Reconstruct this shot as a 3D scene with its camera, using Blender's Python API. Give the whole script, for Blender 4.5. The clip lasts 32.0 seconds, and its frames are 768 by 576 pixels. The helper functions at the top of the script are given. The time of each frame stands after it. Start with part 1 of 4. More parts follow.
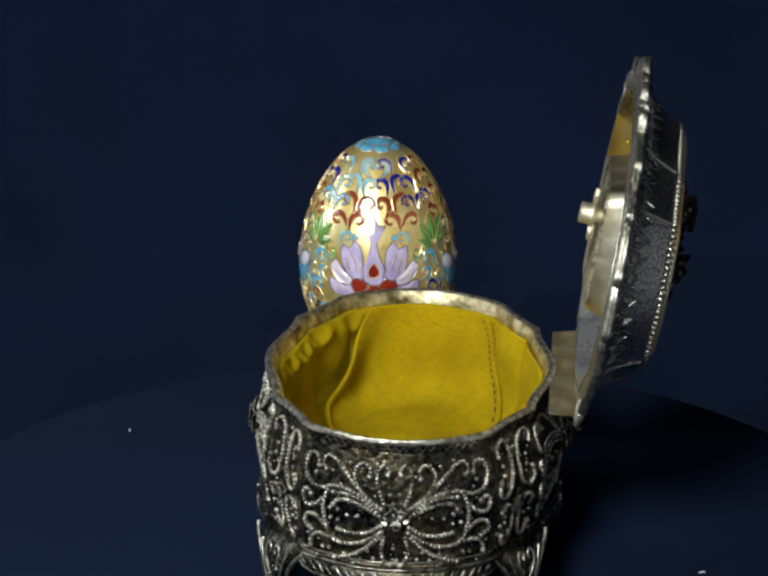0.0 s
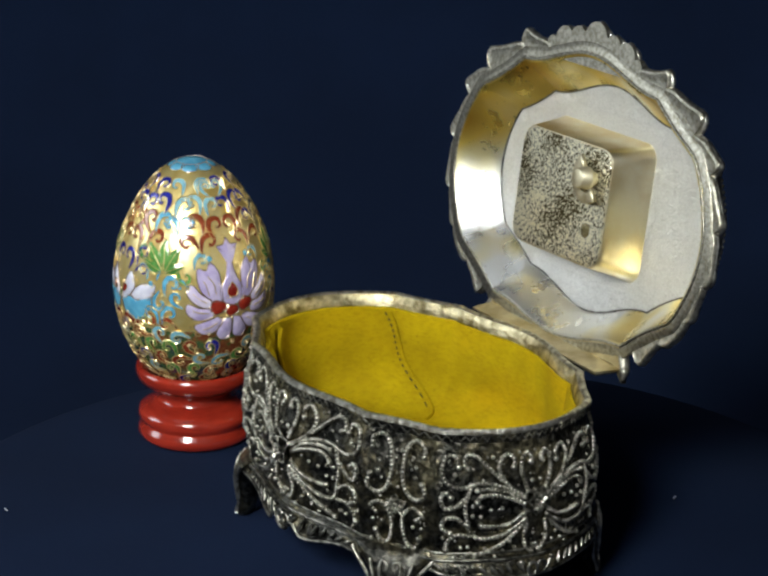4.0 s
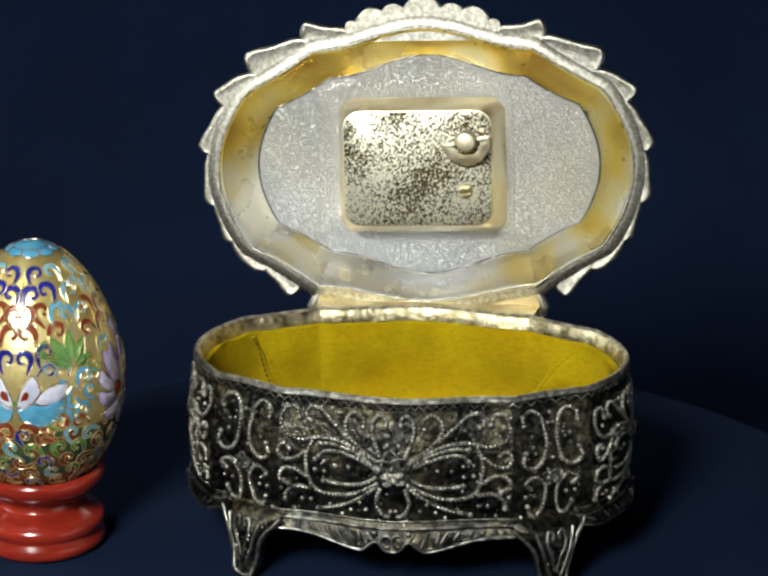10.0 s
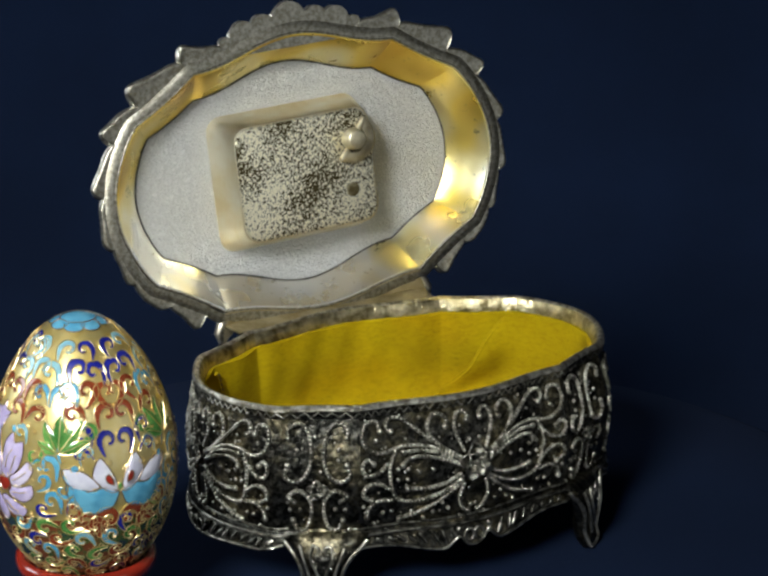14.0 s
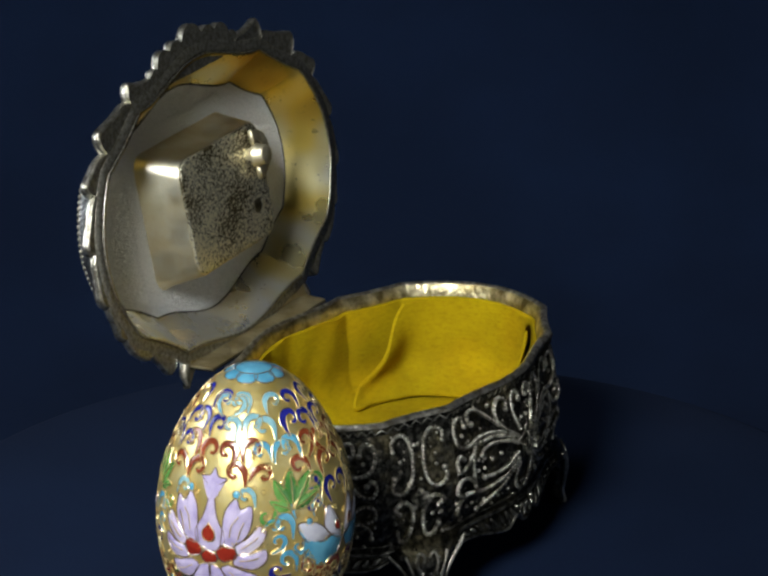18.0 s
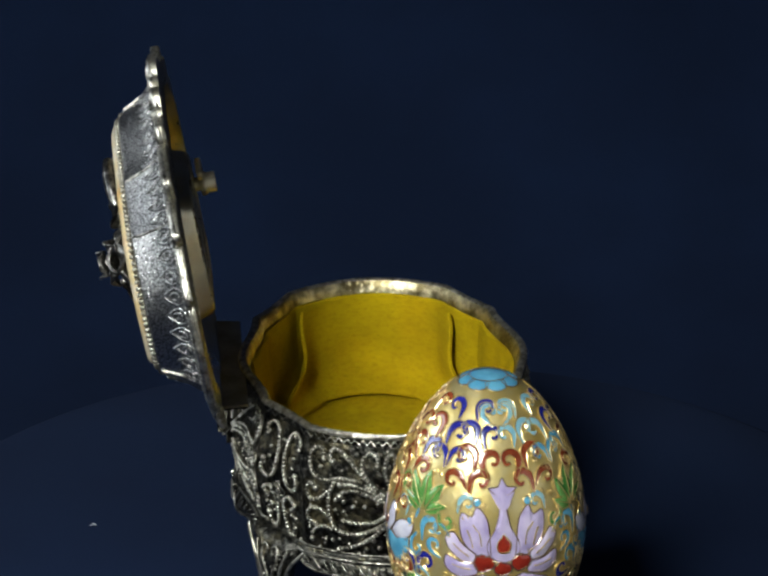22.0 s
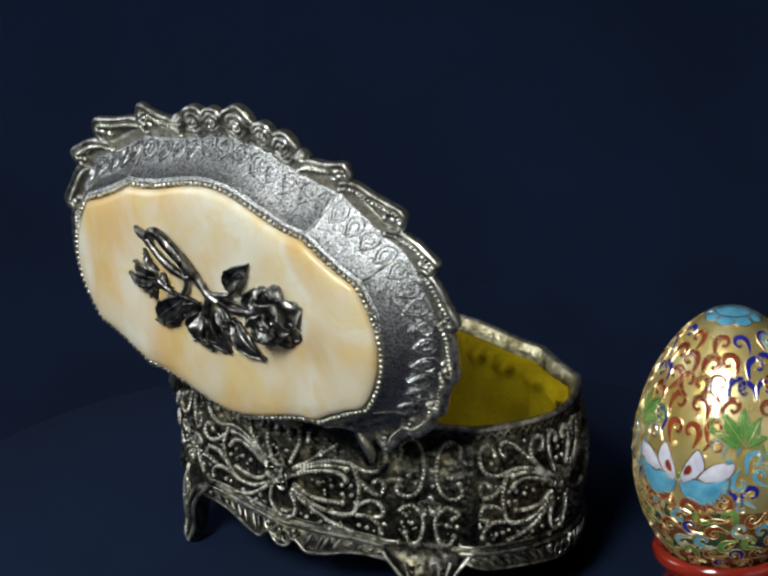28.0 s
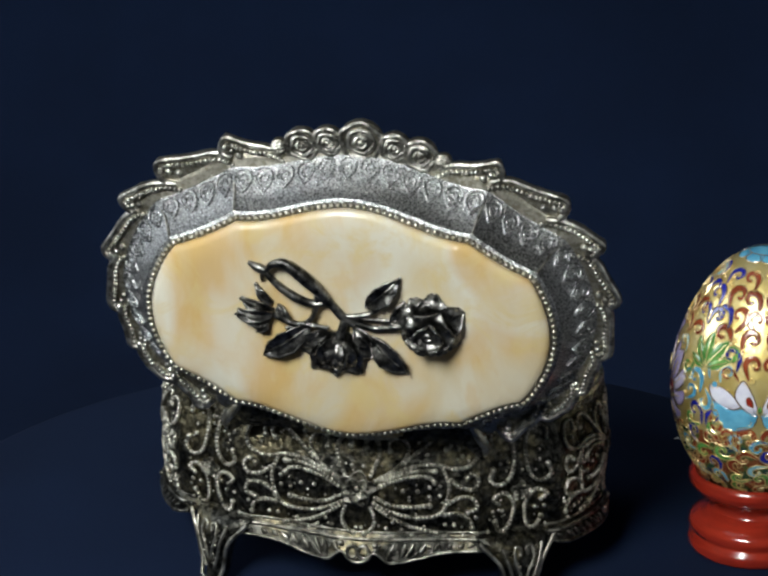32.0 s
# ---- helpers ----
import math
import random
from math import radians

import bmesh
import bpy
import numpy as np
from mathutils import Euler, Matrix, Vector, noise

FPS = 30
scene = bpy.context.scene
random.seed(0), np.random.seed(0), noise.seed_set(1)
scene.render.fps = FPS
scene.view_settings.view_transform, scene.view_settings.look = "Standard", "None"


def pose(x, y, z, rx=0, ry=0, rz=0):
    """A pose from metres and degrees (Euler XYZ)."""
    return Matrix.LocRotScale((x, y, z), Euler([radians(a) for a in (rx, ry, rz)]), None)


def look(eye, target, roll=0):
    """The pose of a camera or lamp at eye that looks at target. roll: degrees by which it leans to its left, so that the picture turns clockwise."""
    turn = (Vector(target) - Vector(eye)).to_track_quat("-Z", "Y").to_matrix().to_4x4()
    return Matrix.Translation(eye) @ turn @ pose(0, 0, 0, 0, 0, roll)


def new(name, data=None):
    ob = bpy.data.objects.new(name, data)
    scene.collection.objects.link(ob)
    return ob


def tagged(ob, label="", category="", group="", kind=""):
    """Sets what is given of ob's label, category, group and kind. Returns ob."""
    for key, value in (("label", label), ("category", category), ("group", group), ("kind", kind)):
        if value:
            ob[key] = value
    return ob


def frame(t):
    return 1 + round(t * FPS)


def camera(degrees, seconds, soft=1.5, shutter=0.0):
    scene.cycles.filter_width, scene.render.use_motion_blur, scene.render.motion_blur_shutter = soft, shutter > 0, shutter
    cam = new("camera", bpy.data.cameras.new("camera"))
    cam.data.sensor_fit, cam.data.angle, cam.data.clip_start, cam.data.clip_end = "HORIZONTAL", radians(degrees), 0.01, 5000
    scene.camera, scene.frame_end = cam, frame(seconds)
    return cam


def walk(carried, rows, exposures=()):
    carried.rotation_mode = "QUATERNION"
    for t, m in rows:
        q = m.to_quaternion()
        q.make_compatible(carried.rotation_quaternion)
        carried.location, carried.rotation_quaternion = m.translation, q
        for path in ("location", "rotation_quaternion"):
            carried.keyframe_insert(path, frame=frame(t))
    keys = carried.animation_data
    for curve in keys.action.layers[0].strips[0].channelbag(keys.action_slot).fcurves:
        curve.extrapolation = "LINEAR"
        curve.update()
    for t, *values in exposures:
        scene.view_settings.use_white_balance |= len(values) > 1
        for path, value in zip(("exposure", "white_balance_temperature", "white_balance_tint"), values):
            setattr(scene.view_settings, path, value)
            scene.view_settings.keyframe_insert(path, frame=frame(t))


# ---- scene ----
EYE, AIM = (0.0, -0.65, 0.29539), (-0.00493, 0.29338, -0.03629)
cam = camera(15.447, 32.0, soft=2.7)
walk(cam, [(0.0, look(EYE, AIM, 0.2503)), (32.0, look(EYE, AIM, 0.2503))])

# ---- light ----
world = bpy.data.worlds.new("world")
scene.world = world
world.use_nodes = True
world.node_tree.nodes["Background"].inputs[0].default_value = (0.006, 0.007, 0.009, 1)
world.node_tree.nodes["Background"].inputs[1].default_value = 1.0


def area_lamp(name, eye, target, size, watts, colour, spread=180.0):
    data = bpy.data.lights.new(name, "AREA")
    data.shape, data.size, data.energy, data.color = "DISK", size, watts, colour
    data.spread = radians(spread)
    ob = new(name, data)
    ob.matrix_world = look(eye, target)
    return ob


area_lamp("desk_lamp_light", (-0.32, -0.822, 0.655), (-0.07, 0.0, 0.07), 0.30, 1.16, (0.95, 0.995, 0.985), 50.0)
area_lamp("window_light", (0.95, -0.78, 0.16), (0.0, 0.0, 0.10), 0.85, 0.95, (0.92, 0.97, 1.0))
area_lamp("side_lamp_light", (-1.45, 0.10, 0.62), (0.0, 0.0, 0.10), 0.7, 8.0, (0.86, 0.94, 1.0))
area_lamp("room_light", (-0.5, -0.2, 1.68), (0.0, -0.1, 0.0), 0.9, 1.1, (0.88, 0.94, 1.0))

# ---- materials ----
MM = 0.001


class Nodes:
    def __init__(self, name):
        self.mat = bpy.data.materials.new(name)
        self.mat.use_nodes = True
        self.tree = self.mat.node_tree
        self.bsdf = self.tree.nodes["Principled BSDF"]
        self.coord = self.add("ShaderNodeTexCoord").outputs["Object"]

    def add(self, kind, **values):
        node = self.tree.nodes.new(kind)
        for key, value in values.items():
            node.inputs[key].default_value = value
        return node

    def link(self, a, b):
        self.tree.links.new(a, b)

    def noise(self, scale, detail=4.0, rough=0.55, stretch=None, warp=0.0):
        node = self.add("ShaderNodeTexNoise", Scale=scale, Detail=detail, Roughness=rough, Distortion=warp)
        source = self.coord
        if stretch:
            m = self.add("ShaderNodeMapping", Scale=stretch)
            self.link(source, m.inputs["Vector"])
            source = m.outputs[0]
        self.link(source, node.inputs["Vector"])
        return node.outputs["Fac"]

    def ramp(self, fac, *stops):
        node = self.add("ShaderNodeValToRGB")
        els = node.color_ramp.elements
        while len(els) < len(stops):
            els.new(0.5)
        for e, (pos, col) in zip(els, stops):
            e.position, e.color = pos, (*col, 1) if len(col) == 3 else col
        self.link(fac, node.inputs[0])
        return node.outputs[0]

    def mix(self, fac, a, b):
        node = self.tree.nodes.new("ShaderNodeMix")
        node.data_type = "RGBA"
        for sock, value in ((node.inputs[0], fac), (node.inputs[6], a), (node.inputs[7], b)):
            if isinstance(value, (tuple, float, int)):
                sock.default_value = (*value, 1) if isinstance(value, tuple) else value
            else:
                self.link(value, sock)
        return node.outputs[2]

    def bump(self, height, strength, distance, then=None):
        node = self.add("ShaderNodeBump", Strength=strength, Distance=distance)
        self.link(height, node.inputs["Height"])
        if then:
            self.link(then, node.inputs["Normal"])
        return node.outputs[0]

    def done(self, colour=None, rough=None, metal=0.0, normal=None, **more):
        for key, value in (("Base Color", colour), ("Roughness", rough), ("Normal", normal)):
            if value is None:
                continue
            if isinstance(value, (tuple, float)):
                self.bsdf.inputs[key].default_value = (*value, 1) if isinstance(value, tuple) else value
            else:
                self.link(value, self.bsdf.inputs[key])
        self.bsdf.inputs["Metallic"].default_value = metal
        for key, value in more.items():
            self.bsdf.inputs[key.replace("_", " ")].default_value = value
        return self.mat


def grey(v):
    return (v, v, v)


def metal(name, light, dark, scale, rough, bump_scale, bump_depth, low=0.4, high=0.62):
    n = Nodes(name)
    col = n.ramp(n.noise(scale, 6.0, 0.6), (low, dark), (high, light))
    fine = n.noise(bump_scale, 3.0)
    return n.done(col, n.ramp(n.noise(scale * 2.3), (0.3, grey(rough[0])), (0.7, grey(rough[1]))), 1.0,
                  n.bump(fine, 0.5, bump_depth))


def ground_metal():
    n = Nodes("oxidised_ground_metal")
    fine = n.ramp(n.noise(620.0, 5.0, 0.62), (0.44, (0.016, 0.016, 0.014)), (0.78, (0.22, 0.21, 0.18)))
    patch = n.ramp(n.noise(85.0, 5.0, 0.65), (0.47, grey(0.0)), (0.62, grey(0.85)))
    brass = n.ramp(n.noise(500.0, 4.0, 0.6), (0.40, (0.060, 0.052, 0.030)), (0.70, (0.46, 0.40, 0.25)))
    return n.done(n.mix(patch, fine, brass), n.ramp(n.noise(300.0), (0.3, grey(0.27)), (0.7, grey(0.44))), 1.0, n.bump(n.noise(700.0, 4.0), 0.6, 0.0009))


DARK_METAL = ground_metal()
WIRE_METAL = metal("worn_antique_silver", (0.66, 0.635, 0.55), (0.14, 0.13, 0.10), 420.0, (0.34, 0.52), 1800.0, 0.00015, 0.36, 0.64)
TAN_METAL = metal("tarnished_inner_rim", (0.80, 0.71, 0.45), (0.20, 0.16, 0.075), 210.0, (0.30, 0.46), 800.0, 0.0008)
FLOWER_METAL = metal("darkened_silver", (0.50, 0.48, 0.41), (0.07, 0.068, 0.056), 420.0, (0.28, 0.44), 1500.0, 0.0002)
RIM_METAL = metal("rim_metal", (0.80, 0.77, 0.66), (0.30, 0.27, 0.20), 520.0, (0.34, 0.54), 1300.0, 0.0006)
PEWTER = metal("dark_pewter", (0.34, 0.33, 0.305), (0.045, 0.044, 0.042), 380.0, (0.26, 0.44), 520.0, 0.0006)
LID_SILVER = metal("stippled_lid_silver", (0.78, 0.785, 0.785), (0.13, 0.13, 0.13), 2100.0, (0.24, 0.38), 2800.0, 0.00045)
FLANGE = metal("flange_metal", (0.62, 0.595, 0.51), (0.33, 0.305, 0.23), 900.0, (0.34, 0.50), 2600.0, 0.0002)


FLANGE_BACK = metal("antiqued_flange", (0.76, 0.745, 0.68), (0.20, 0.19, 0.165), 420.0, (0.30, 0.46), 1800.0, 0.0002)


def gilt_inside():
    n = Nodes("gilt_inner_wall")
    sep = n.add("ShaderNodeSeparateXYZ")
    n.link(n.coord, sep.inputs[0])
    # silver near the hinge, shifting to gold up the lid, broken by noise
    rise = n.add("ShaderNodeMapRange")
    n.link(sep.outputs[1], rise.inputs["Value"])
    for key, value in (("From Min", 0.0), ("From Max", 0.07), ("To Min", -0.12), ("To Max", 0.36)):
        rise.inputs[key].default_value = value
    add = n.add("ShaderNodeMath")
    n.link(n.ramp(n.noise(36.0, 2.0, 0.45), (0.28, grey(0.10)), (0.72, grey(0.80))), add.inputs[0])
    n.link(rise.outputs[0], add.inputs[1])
    wall_tone = n.ramp(add.outputs[0], (0.40, (0.90, 0.90, 0.88)), (0.54, (0.90, 0.80, 0.44)), (0.70, (0.86, 0.64, 0.14)), (0.88, (0.58, 0.36, 0.06)))
    spots = n.ramp(n.noise(620.0, 4.0, 0.7), (0.64, grey(0.0)), (0.70, grey(0.8)))
    return n.done(n.mix(spots, wall_tone, (0.20, 0.13, 0.05)), n.ramp(n.noise(90.0), (0.3, grey(0.22)), (0.7, grey(0.38))), 0.90,
                  n.bump(n.noise(160.0), 0.25, 0.0004))


def plated_ceiling():
    n = Nodes("frosted_silver_plating")
    col = n.ramp(n.noise(45.0, 5.0), (0.35, (0.94, 0.945, 0.93)), (0.65, (0.99, 0.99, 0.98)))
    grain = n.ramp(n.noise(1900.0, 3.0, 0.6), (0.36, grey(0.25)), (0.58, grey(1.0)))
    return n.done(n.mix(0.16, col, grain), 0.46, 0.52, n.bump(grain, 1.0, 0.0012))


def plate_metal():
    n = Nodes("speckled_worn_plate")
    big = n.noise(55.0, 3.0, 0.5)
    add = n.add("ShaderNodeMath")
    add.operation = "MULTIPLY_ADD"
    fine = n.noise(1700.0, 3.0, 0.6, (1.2, 0.8, 1.0))
    n.link(big, add.inputs[0])
    add.inputs[1].default_value = 0.55
    n.link(fine, add.inputs[2])
    mask = n.ramp(add.outputs[0], (0.765, grey(0.0)), (0.785, grey(1.0)))
    col = n.mix(mask, (0.96, 0.90, 0.68), (0.085, 0.066, 0.026))
    return n.done(col, n.ramp(mask, (0.0, grey(0.34)), (1.0, grey(0.6))), 0.85, n.bump(mask, 0.4, 0.0002))


def onyx():
    n = Nodes("cream_onyx")
    blotch = n.noise(24.0, 2.0, 0.4, (1.2, 0.78, 1.0), 0.6)
    col = n.ramp(blotch, (0.32, (0.58, 0.53, 0.41)), (0.42, (0.57, 0.46, 0.28)), (0.50, (0.57, 0.385, 0.155)), (0.56, (0.58, 0.41, 0.21)), (0.62, (0.65, 0.61, 0.51)), (0.72, (0.58, 0.48, 0.30)))
    veil = n.ramp(n.noise(46.0, 4.0, 0.5, (1.3, 0.7, 1.0), 1.0), (0.42, grey(0.0)), (0.64, grey(0.7)))
    col = n.mix(veil, col, (0.62, 0.585, 0.48))
    rust = n.ramp(n.noise(52.0, 4.0, 0.55, (1.1, 0.8, 1.0), 1.2), (0.55, grey(0.0)), (0.68, grey(0.4)))
    col = n.mix(rust, col, (0.56, 0.37, 0.14))
    cloud = n.ramp(n.noise(70.0, 4.0, 0.6, None, 1.4), (0.50, grey(0.0)), (0.64, grey(0.7)))
    col = n.mix(cloud, col, (0.60, 0.47, 0.22))
    return n.done(col, 0.29, 0.0, n.bump(n.noise(95.0, 3.0, 0.5, (1.6, 0.7, 1.0)), 0.45, 0.0018), Coat_Weight=0.15, Coat_Roughness=0.16)


def velvet():
    n = Nodes("gold_velvet")
    col = n.ramp(n.noise(60.0, 6.0, 0.65), (0.34, (0.30, 0.205, 0.002)), (0.64, (0.45, 0.325, 0.003)))
    nap = n.ramp(n.noise(26.0, 3.0, 0.5, None, 0.8), (0.44, grey(0.0)), (0.66, grey(0.75)))
    col = n.mix(nap, col, (0.44, 0.275, 0.002))
    pile = n.noise(700.0, 4.0, 0.7, (0.7, 0.7, 1.8))
    wear = n.ramp(pile, (0.44, grey(0.0)), (0.70, grey(0.5)))
    fleck = n.ramp(n.noise(480.0, 5.0, 0.75), (0.58, grey(0.0)), (0.70, grey(0.4)))
    return n.done(n.mix(fleck, n.mix(wear, col, (0.22, 0.145, 0.002)), (0.13, 0.085, 0.004)), 0.9, 0.0, n.bump(pile, 0.40, 0.0006), Specular_IOR_Level=0.1)


def navy(name, lift):
    n = Nodes(name)
    col = n.ramp(n.noise(14.0, 4.0), (0.35, (0.0042 * lift, 0.0100 * lift, 0.030 * lift)), (0.65, (0.0056 * lift, 0.0135 * lift, 0.040 * lift)))
    return n.done(col, 0.95, 0.0, n.bump(n.noise(1400.0, 3.0), 0.3, 0.0005), Specular_IOR_Level=0.12, Sheen_Weight=0.0)


def enamel(name, light, dark):
    n = Nodes(name)
    col = n.ramp(n.noise(210.0, 5.0, 0.6), (0.36, dark), (0.62, light))
    return n.done(col, 0.16, 0.0, n.bump(n.noise(420.0, 2.0), 0.12, 0.0003), Coat_Weight=0.8, Coat_Roughness=0.18)


def gold(name, light, dark, rough):
    n = Nodes(name)
    col = n.ramp(n.noise(150.0, 5.0), (0.32, dark), (0.68, light))
    return n.done(col, rough, 0.76, n.bump(n.noise(900.0, 3.0), 0.3, 0.0003), Coat_Weight=1.0, Coat_Roughness=0.27, Coat_IOR=1.9)


def red_lacquer():
    n = Nodes("red_lacquered_wood")
    grain = n.noise(60.0, 5.0, 0.6, (1.0, 1.0, 7.0))
    col = n.ramp(grain, (0.32, (0.20, 0.014, 0.007)), (0.68, (0.36, 0.030, 0.014)))
    return n.done(col, 0.20, 0.0, n.bump(grain, 0.12, 0.0003), Coat_Weight=0.8, Coat_Roughness=0.07)


def paint(name, a, b):
    n = Nodes(name)
    return n.done(n.ramp(n.noise(3.0, 6.0), (0.3, a), (0.7, b)), 0.8, 0.0, n.bump(n.noise(90.0), 0.2, 0.002))


GILT, CEILING, PLATE, ONYX, VELVET = gilt_inside(), plated_ceiling(), plate_metal(), onyx(), velvet()
CLOTH, BACKCLOTH = navy("navy_felt", 0.90), navy("navy_backdrop_cloth", 0.84)
BRASS = metal("dull_brass", (0.78, 0.70, 0.48), (0.52, 0.42, 0.22), 120.0, (0.40, 0.58), 900.0, 0.0002)
EGG_GOLD = gold("gilded_egg_ground", (0.98, 0.82, 0.38), (0.90, 0.66, 0.17), 0.36)
WIRE_GOLD = gold("gold_cloison_wire", (0.92, 0.74, 0.34), (0.78, 0.56, 0.18), 0.30)
DARK_WIRE = gold("tarnished_cloison_wire", (0.36, 0.25, 0.16), (0.20, 0.13, 0.10), 0.3)
NAVY_ENAMEL = enamel("dark_blue_enamel", (0.022, 0.026, 0.28), (0.010, 0.012, 0.15))
SKY_ENAMEL = enamel("sky_blue_enamel", (0.14, 0.42, 0.58), (0.07, 0.28, 0.44))
PALE_ENAMEL = enamel("grey_blue_enamel", (0.28, 0.50, 0.55), (0.16, 0.36, 0.44))
BROWN_ENAMEL = enamel("red_brown_enamel", (0.30, 0.062, 0.020), (0.16, 0.030, 0.012))
RED_ENAMEL = enamel("brick_red_enamel", (0.32, 0.030, 0.015), (0.20, 0.014, 0.008))
GREEN_ENAMEL = enamel("leaf_green_enamel", (0.17, 0.38, 0.09), (0.05, 0.18, 0.035))
LILAC_ENAMEL = enamel("lilac_enamel", (0.60, 0.51, 0.70), (0.38, 0.31, 0.54))
WHITE_ENAMEL = enamel("milky_white_enamel", (0.72, 0.71, 0.78), (0.54, 0.52, 0.64))
LACQUER = red_lacquer()


def band_enamel():
    n = Nodes("mottled_dark_enamel")
    col = n.ramp(n.noise(190.0, 4.0, 0.6), (0.36, (0.030, 0.050, 0.070)), (0.46, (0.060, 0.110, 0.030)), (0.52, (0.20, 0.07, 0.025)), (0.62, (0.17, 0.038, 0.016)), (0.72, (0.50, 0.36, 0.10)))
    return n.done(col, 0.2, 0.15, n.bump(n.noise(700.0, 3.0), 0.3, 0.0004), Coat_Weight=0.6, Coat_Roughness=0.08)


BAND_ENAMEL = band_enamel()
WALL_PAINT = paint("grey_wall_paint", (0.065, 0.065, 0.065), (0.085, 0.083, 0.08))
LINT = paint("pale_lint", (0.7, 0.7, 0.68), (0.8, 0.8, 0.78))


# ---- mesh building ----
class Shape:
    """Vertices and faces in millimetres, with a material slot for each face. flip: x runs the other way, as in the lid.
    tilt: the box stands a little askew on its bent feet, higher at its +x end."""
    flip = False
    tilt = 0.0

    def __init__(self):
        self.v, self.f, self.m, self.slot = [], [], [], 0

    def face(self, *idx):
        self.f.append(idx)
        self.m.append(self.slot)

    def ring_strip(self, a, b, closed=True):
        n = len(a)
        for i in range(n if closed else n - 1):
            j = (i + 1) % n
            self.face(a[i], a[j], b[j], b[i])

    def points(self, pts):
        base = len(self.v)
        self.v += [tuple(p) for p in pts]
        return list(range(base, base + len(pts)))

    def loft(self, loops, closed=True, first=False, last=False):
        rows = [self.points(l) for l in loops]
        for a, b in zip(rows, rows[1:]):
            self.ring_strip(a, b, closed)
        if first:
            self.face(*reversed(rows[0]))
        if last:
            self.face(*rows[-1])
        return rows

    def lathe(self, profile, n=48, centre=(0, 0)):
        self.loft([[(centre[0] + r * math.cos(a), centre[1] + r * math.sin(a), z) for a in np.linspace(0, 2 * math.pi, n, endpoint=False)] for r, z in profile],
                  True, profile[0][0] > 1e-6, profile[-1][0] > 1e-6)

    def tube(self, pts, radius, n=6, closed=False):
        pts = [Vector(p) for p in pts]
        k = len(pts)
        radii = radius if isinstance(radius, (list, tuple)) else [radius] * k
        loops, side = [], None
        for i, p in enumerate(pts):
            a = pts[(i - 1) % k] if closed or i else p
            b = pts[(i + 1) % k] if closed or i < k - 1 else p
            t = (b - a).normalized() if (b - a).length > 1e-9 else Vector((0, 0, 1))
            if side is None:
                side = t.orthogonal().normalized()
            side = (side - t * side.dot(t))
            side = side.normalized() if side.length > 1e-6 else t.orthogonal().normalized()
            up = t.cross(side)
            loops.append([p + (side * math.cos(q) + up * math.sin(q)) * radii[i] for q in np.linspace(0, 2 * math.pi, n, endpoint=False)])
        if closed:
            loops.append(loops[0])
        self.loft(loops, True, not closed, not closed)

    def bead(self, c, r, n=6, rings=3):
        c = Vector(c)
        loops = []
        for i in range(1, rings + 1):
            p = math.pi * i / (rings + 1)
            loops.append([c + Vector((math.sin(p) * math.cos(a), math.sin(p) * math.sin(a), math.cos(p))) * r for a in np.linspace(0, 2 * math.pi, n, endpoint=False)])
        rows = self.loft(loops)
        top, bottom = self.points([c + Vector((0, 0, r)), c - Vector((0, 0, r))])
        for i in range(n):
            self.face(top, rows[0][i], rows[0][(i + 1) % n])
            self.face(bottom, rows[-1][(i + 1) % n], rows[-1][i])

    def beads(self, pts, r, step):
        for p in spaced(pts, step):
            self.bead(p, r)

    def block(self, lo, hi, soft=0.0):
        (x0, y0, z0), (x1, y1, z1) = lo, hi
        s = min(soft, (z1 - z0) / 2.1)

        def rect(i, z):
            return [(x0 + i, y0 + i, z), (x1 - i, y0 + i, z), (x1 - i, y1 - i, z), (x0 + i, y1 - i, z)]
        loops = [rect(s, z0), rect(0, z0 + s), rect(0, z1 - s), rect(s, z1)] if s else [rect(0, z0), rect(0, z1)]
        self.loft(loops, True, True, True)

    def mesh(self, name, mats, smooth=True, crease=1.35):
        me = bpy.data.meshes.new(name)
        pts = [(-p[0] * MM if Shape.flip else p[0] * MM, p[1] * MM, (p[2] + Shape.tilt * p[0] * min(1.0, max(0.0, p[2] / 14.0))) * MM) for p in self.v]
        me.from_pydata(pts, [], self.f)
        for m in mats if isinstance(mats, (list, tuple)) else [mats]:
            me.materials.append(m)
        me.polygons.foreach_set("material_index", self.m)
        me.polygons.foreach_set("use_smooth", [smooth] * len(self.f))
        me.update()
        bm = bmesh.new()
        bm.from_mesh(me)
        bmesh.ops.recalc_face_normals(bm, faces=bm.faces)
        if smooth:
            for e in bm.edges:
                if len(e.link_faces) == 2 and e.calc_face_angle(0) > crease:
                    e.smooth = False
        bm.to_mesh(me)
        bm.free()
        return me


def part(name, shape, mats, parent=None, label="", smooth=True, at=None, crease=1.35):
    ob = new(name, shape.mesh(name, mats, smooth, crease))
    if parent:
        ob.parent = parent
    if at is not None:
        ob.matrix_basis = at
    return tagged(ob, label)


def spaced(pts, step):
    pts = [Vector(p) for p in pts]
    out, need = [pts[0]], step
    for a, b in zip(pts, pts[1:]):
        d = (b - a).length
        pos = 0.0
        while d - pos >= need:
            pos += need
            out.append(a.lerp(b, pos / d))
            need = step
        need -= d - pos
    return out


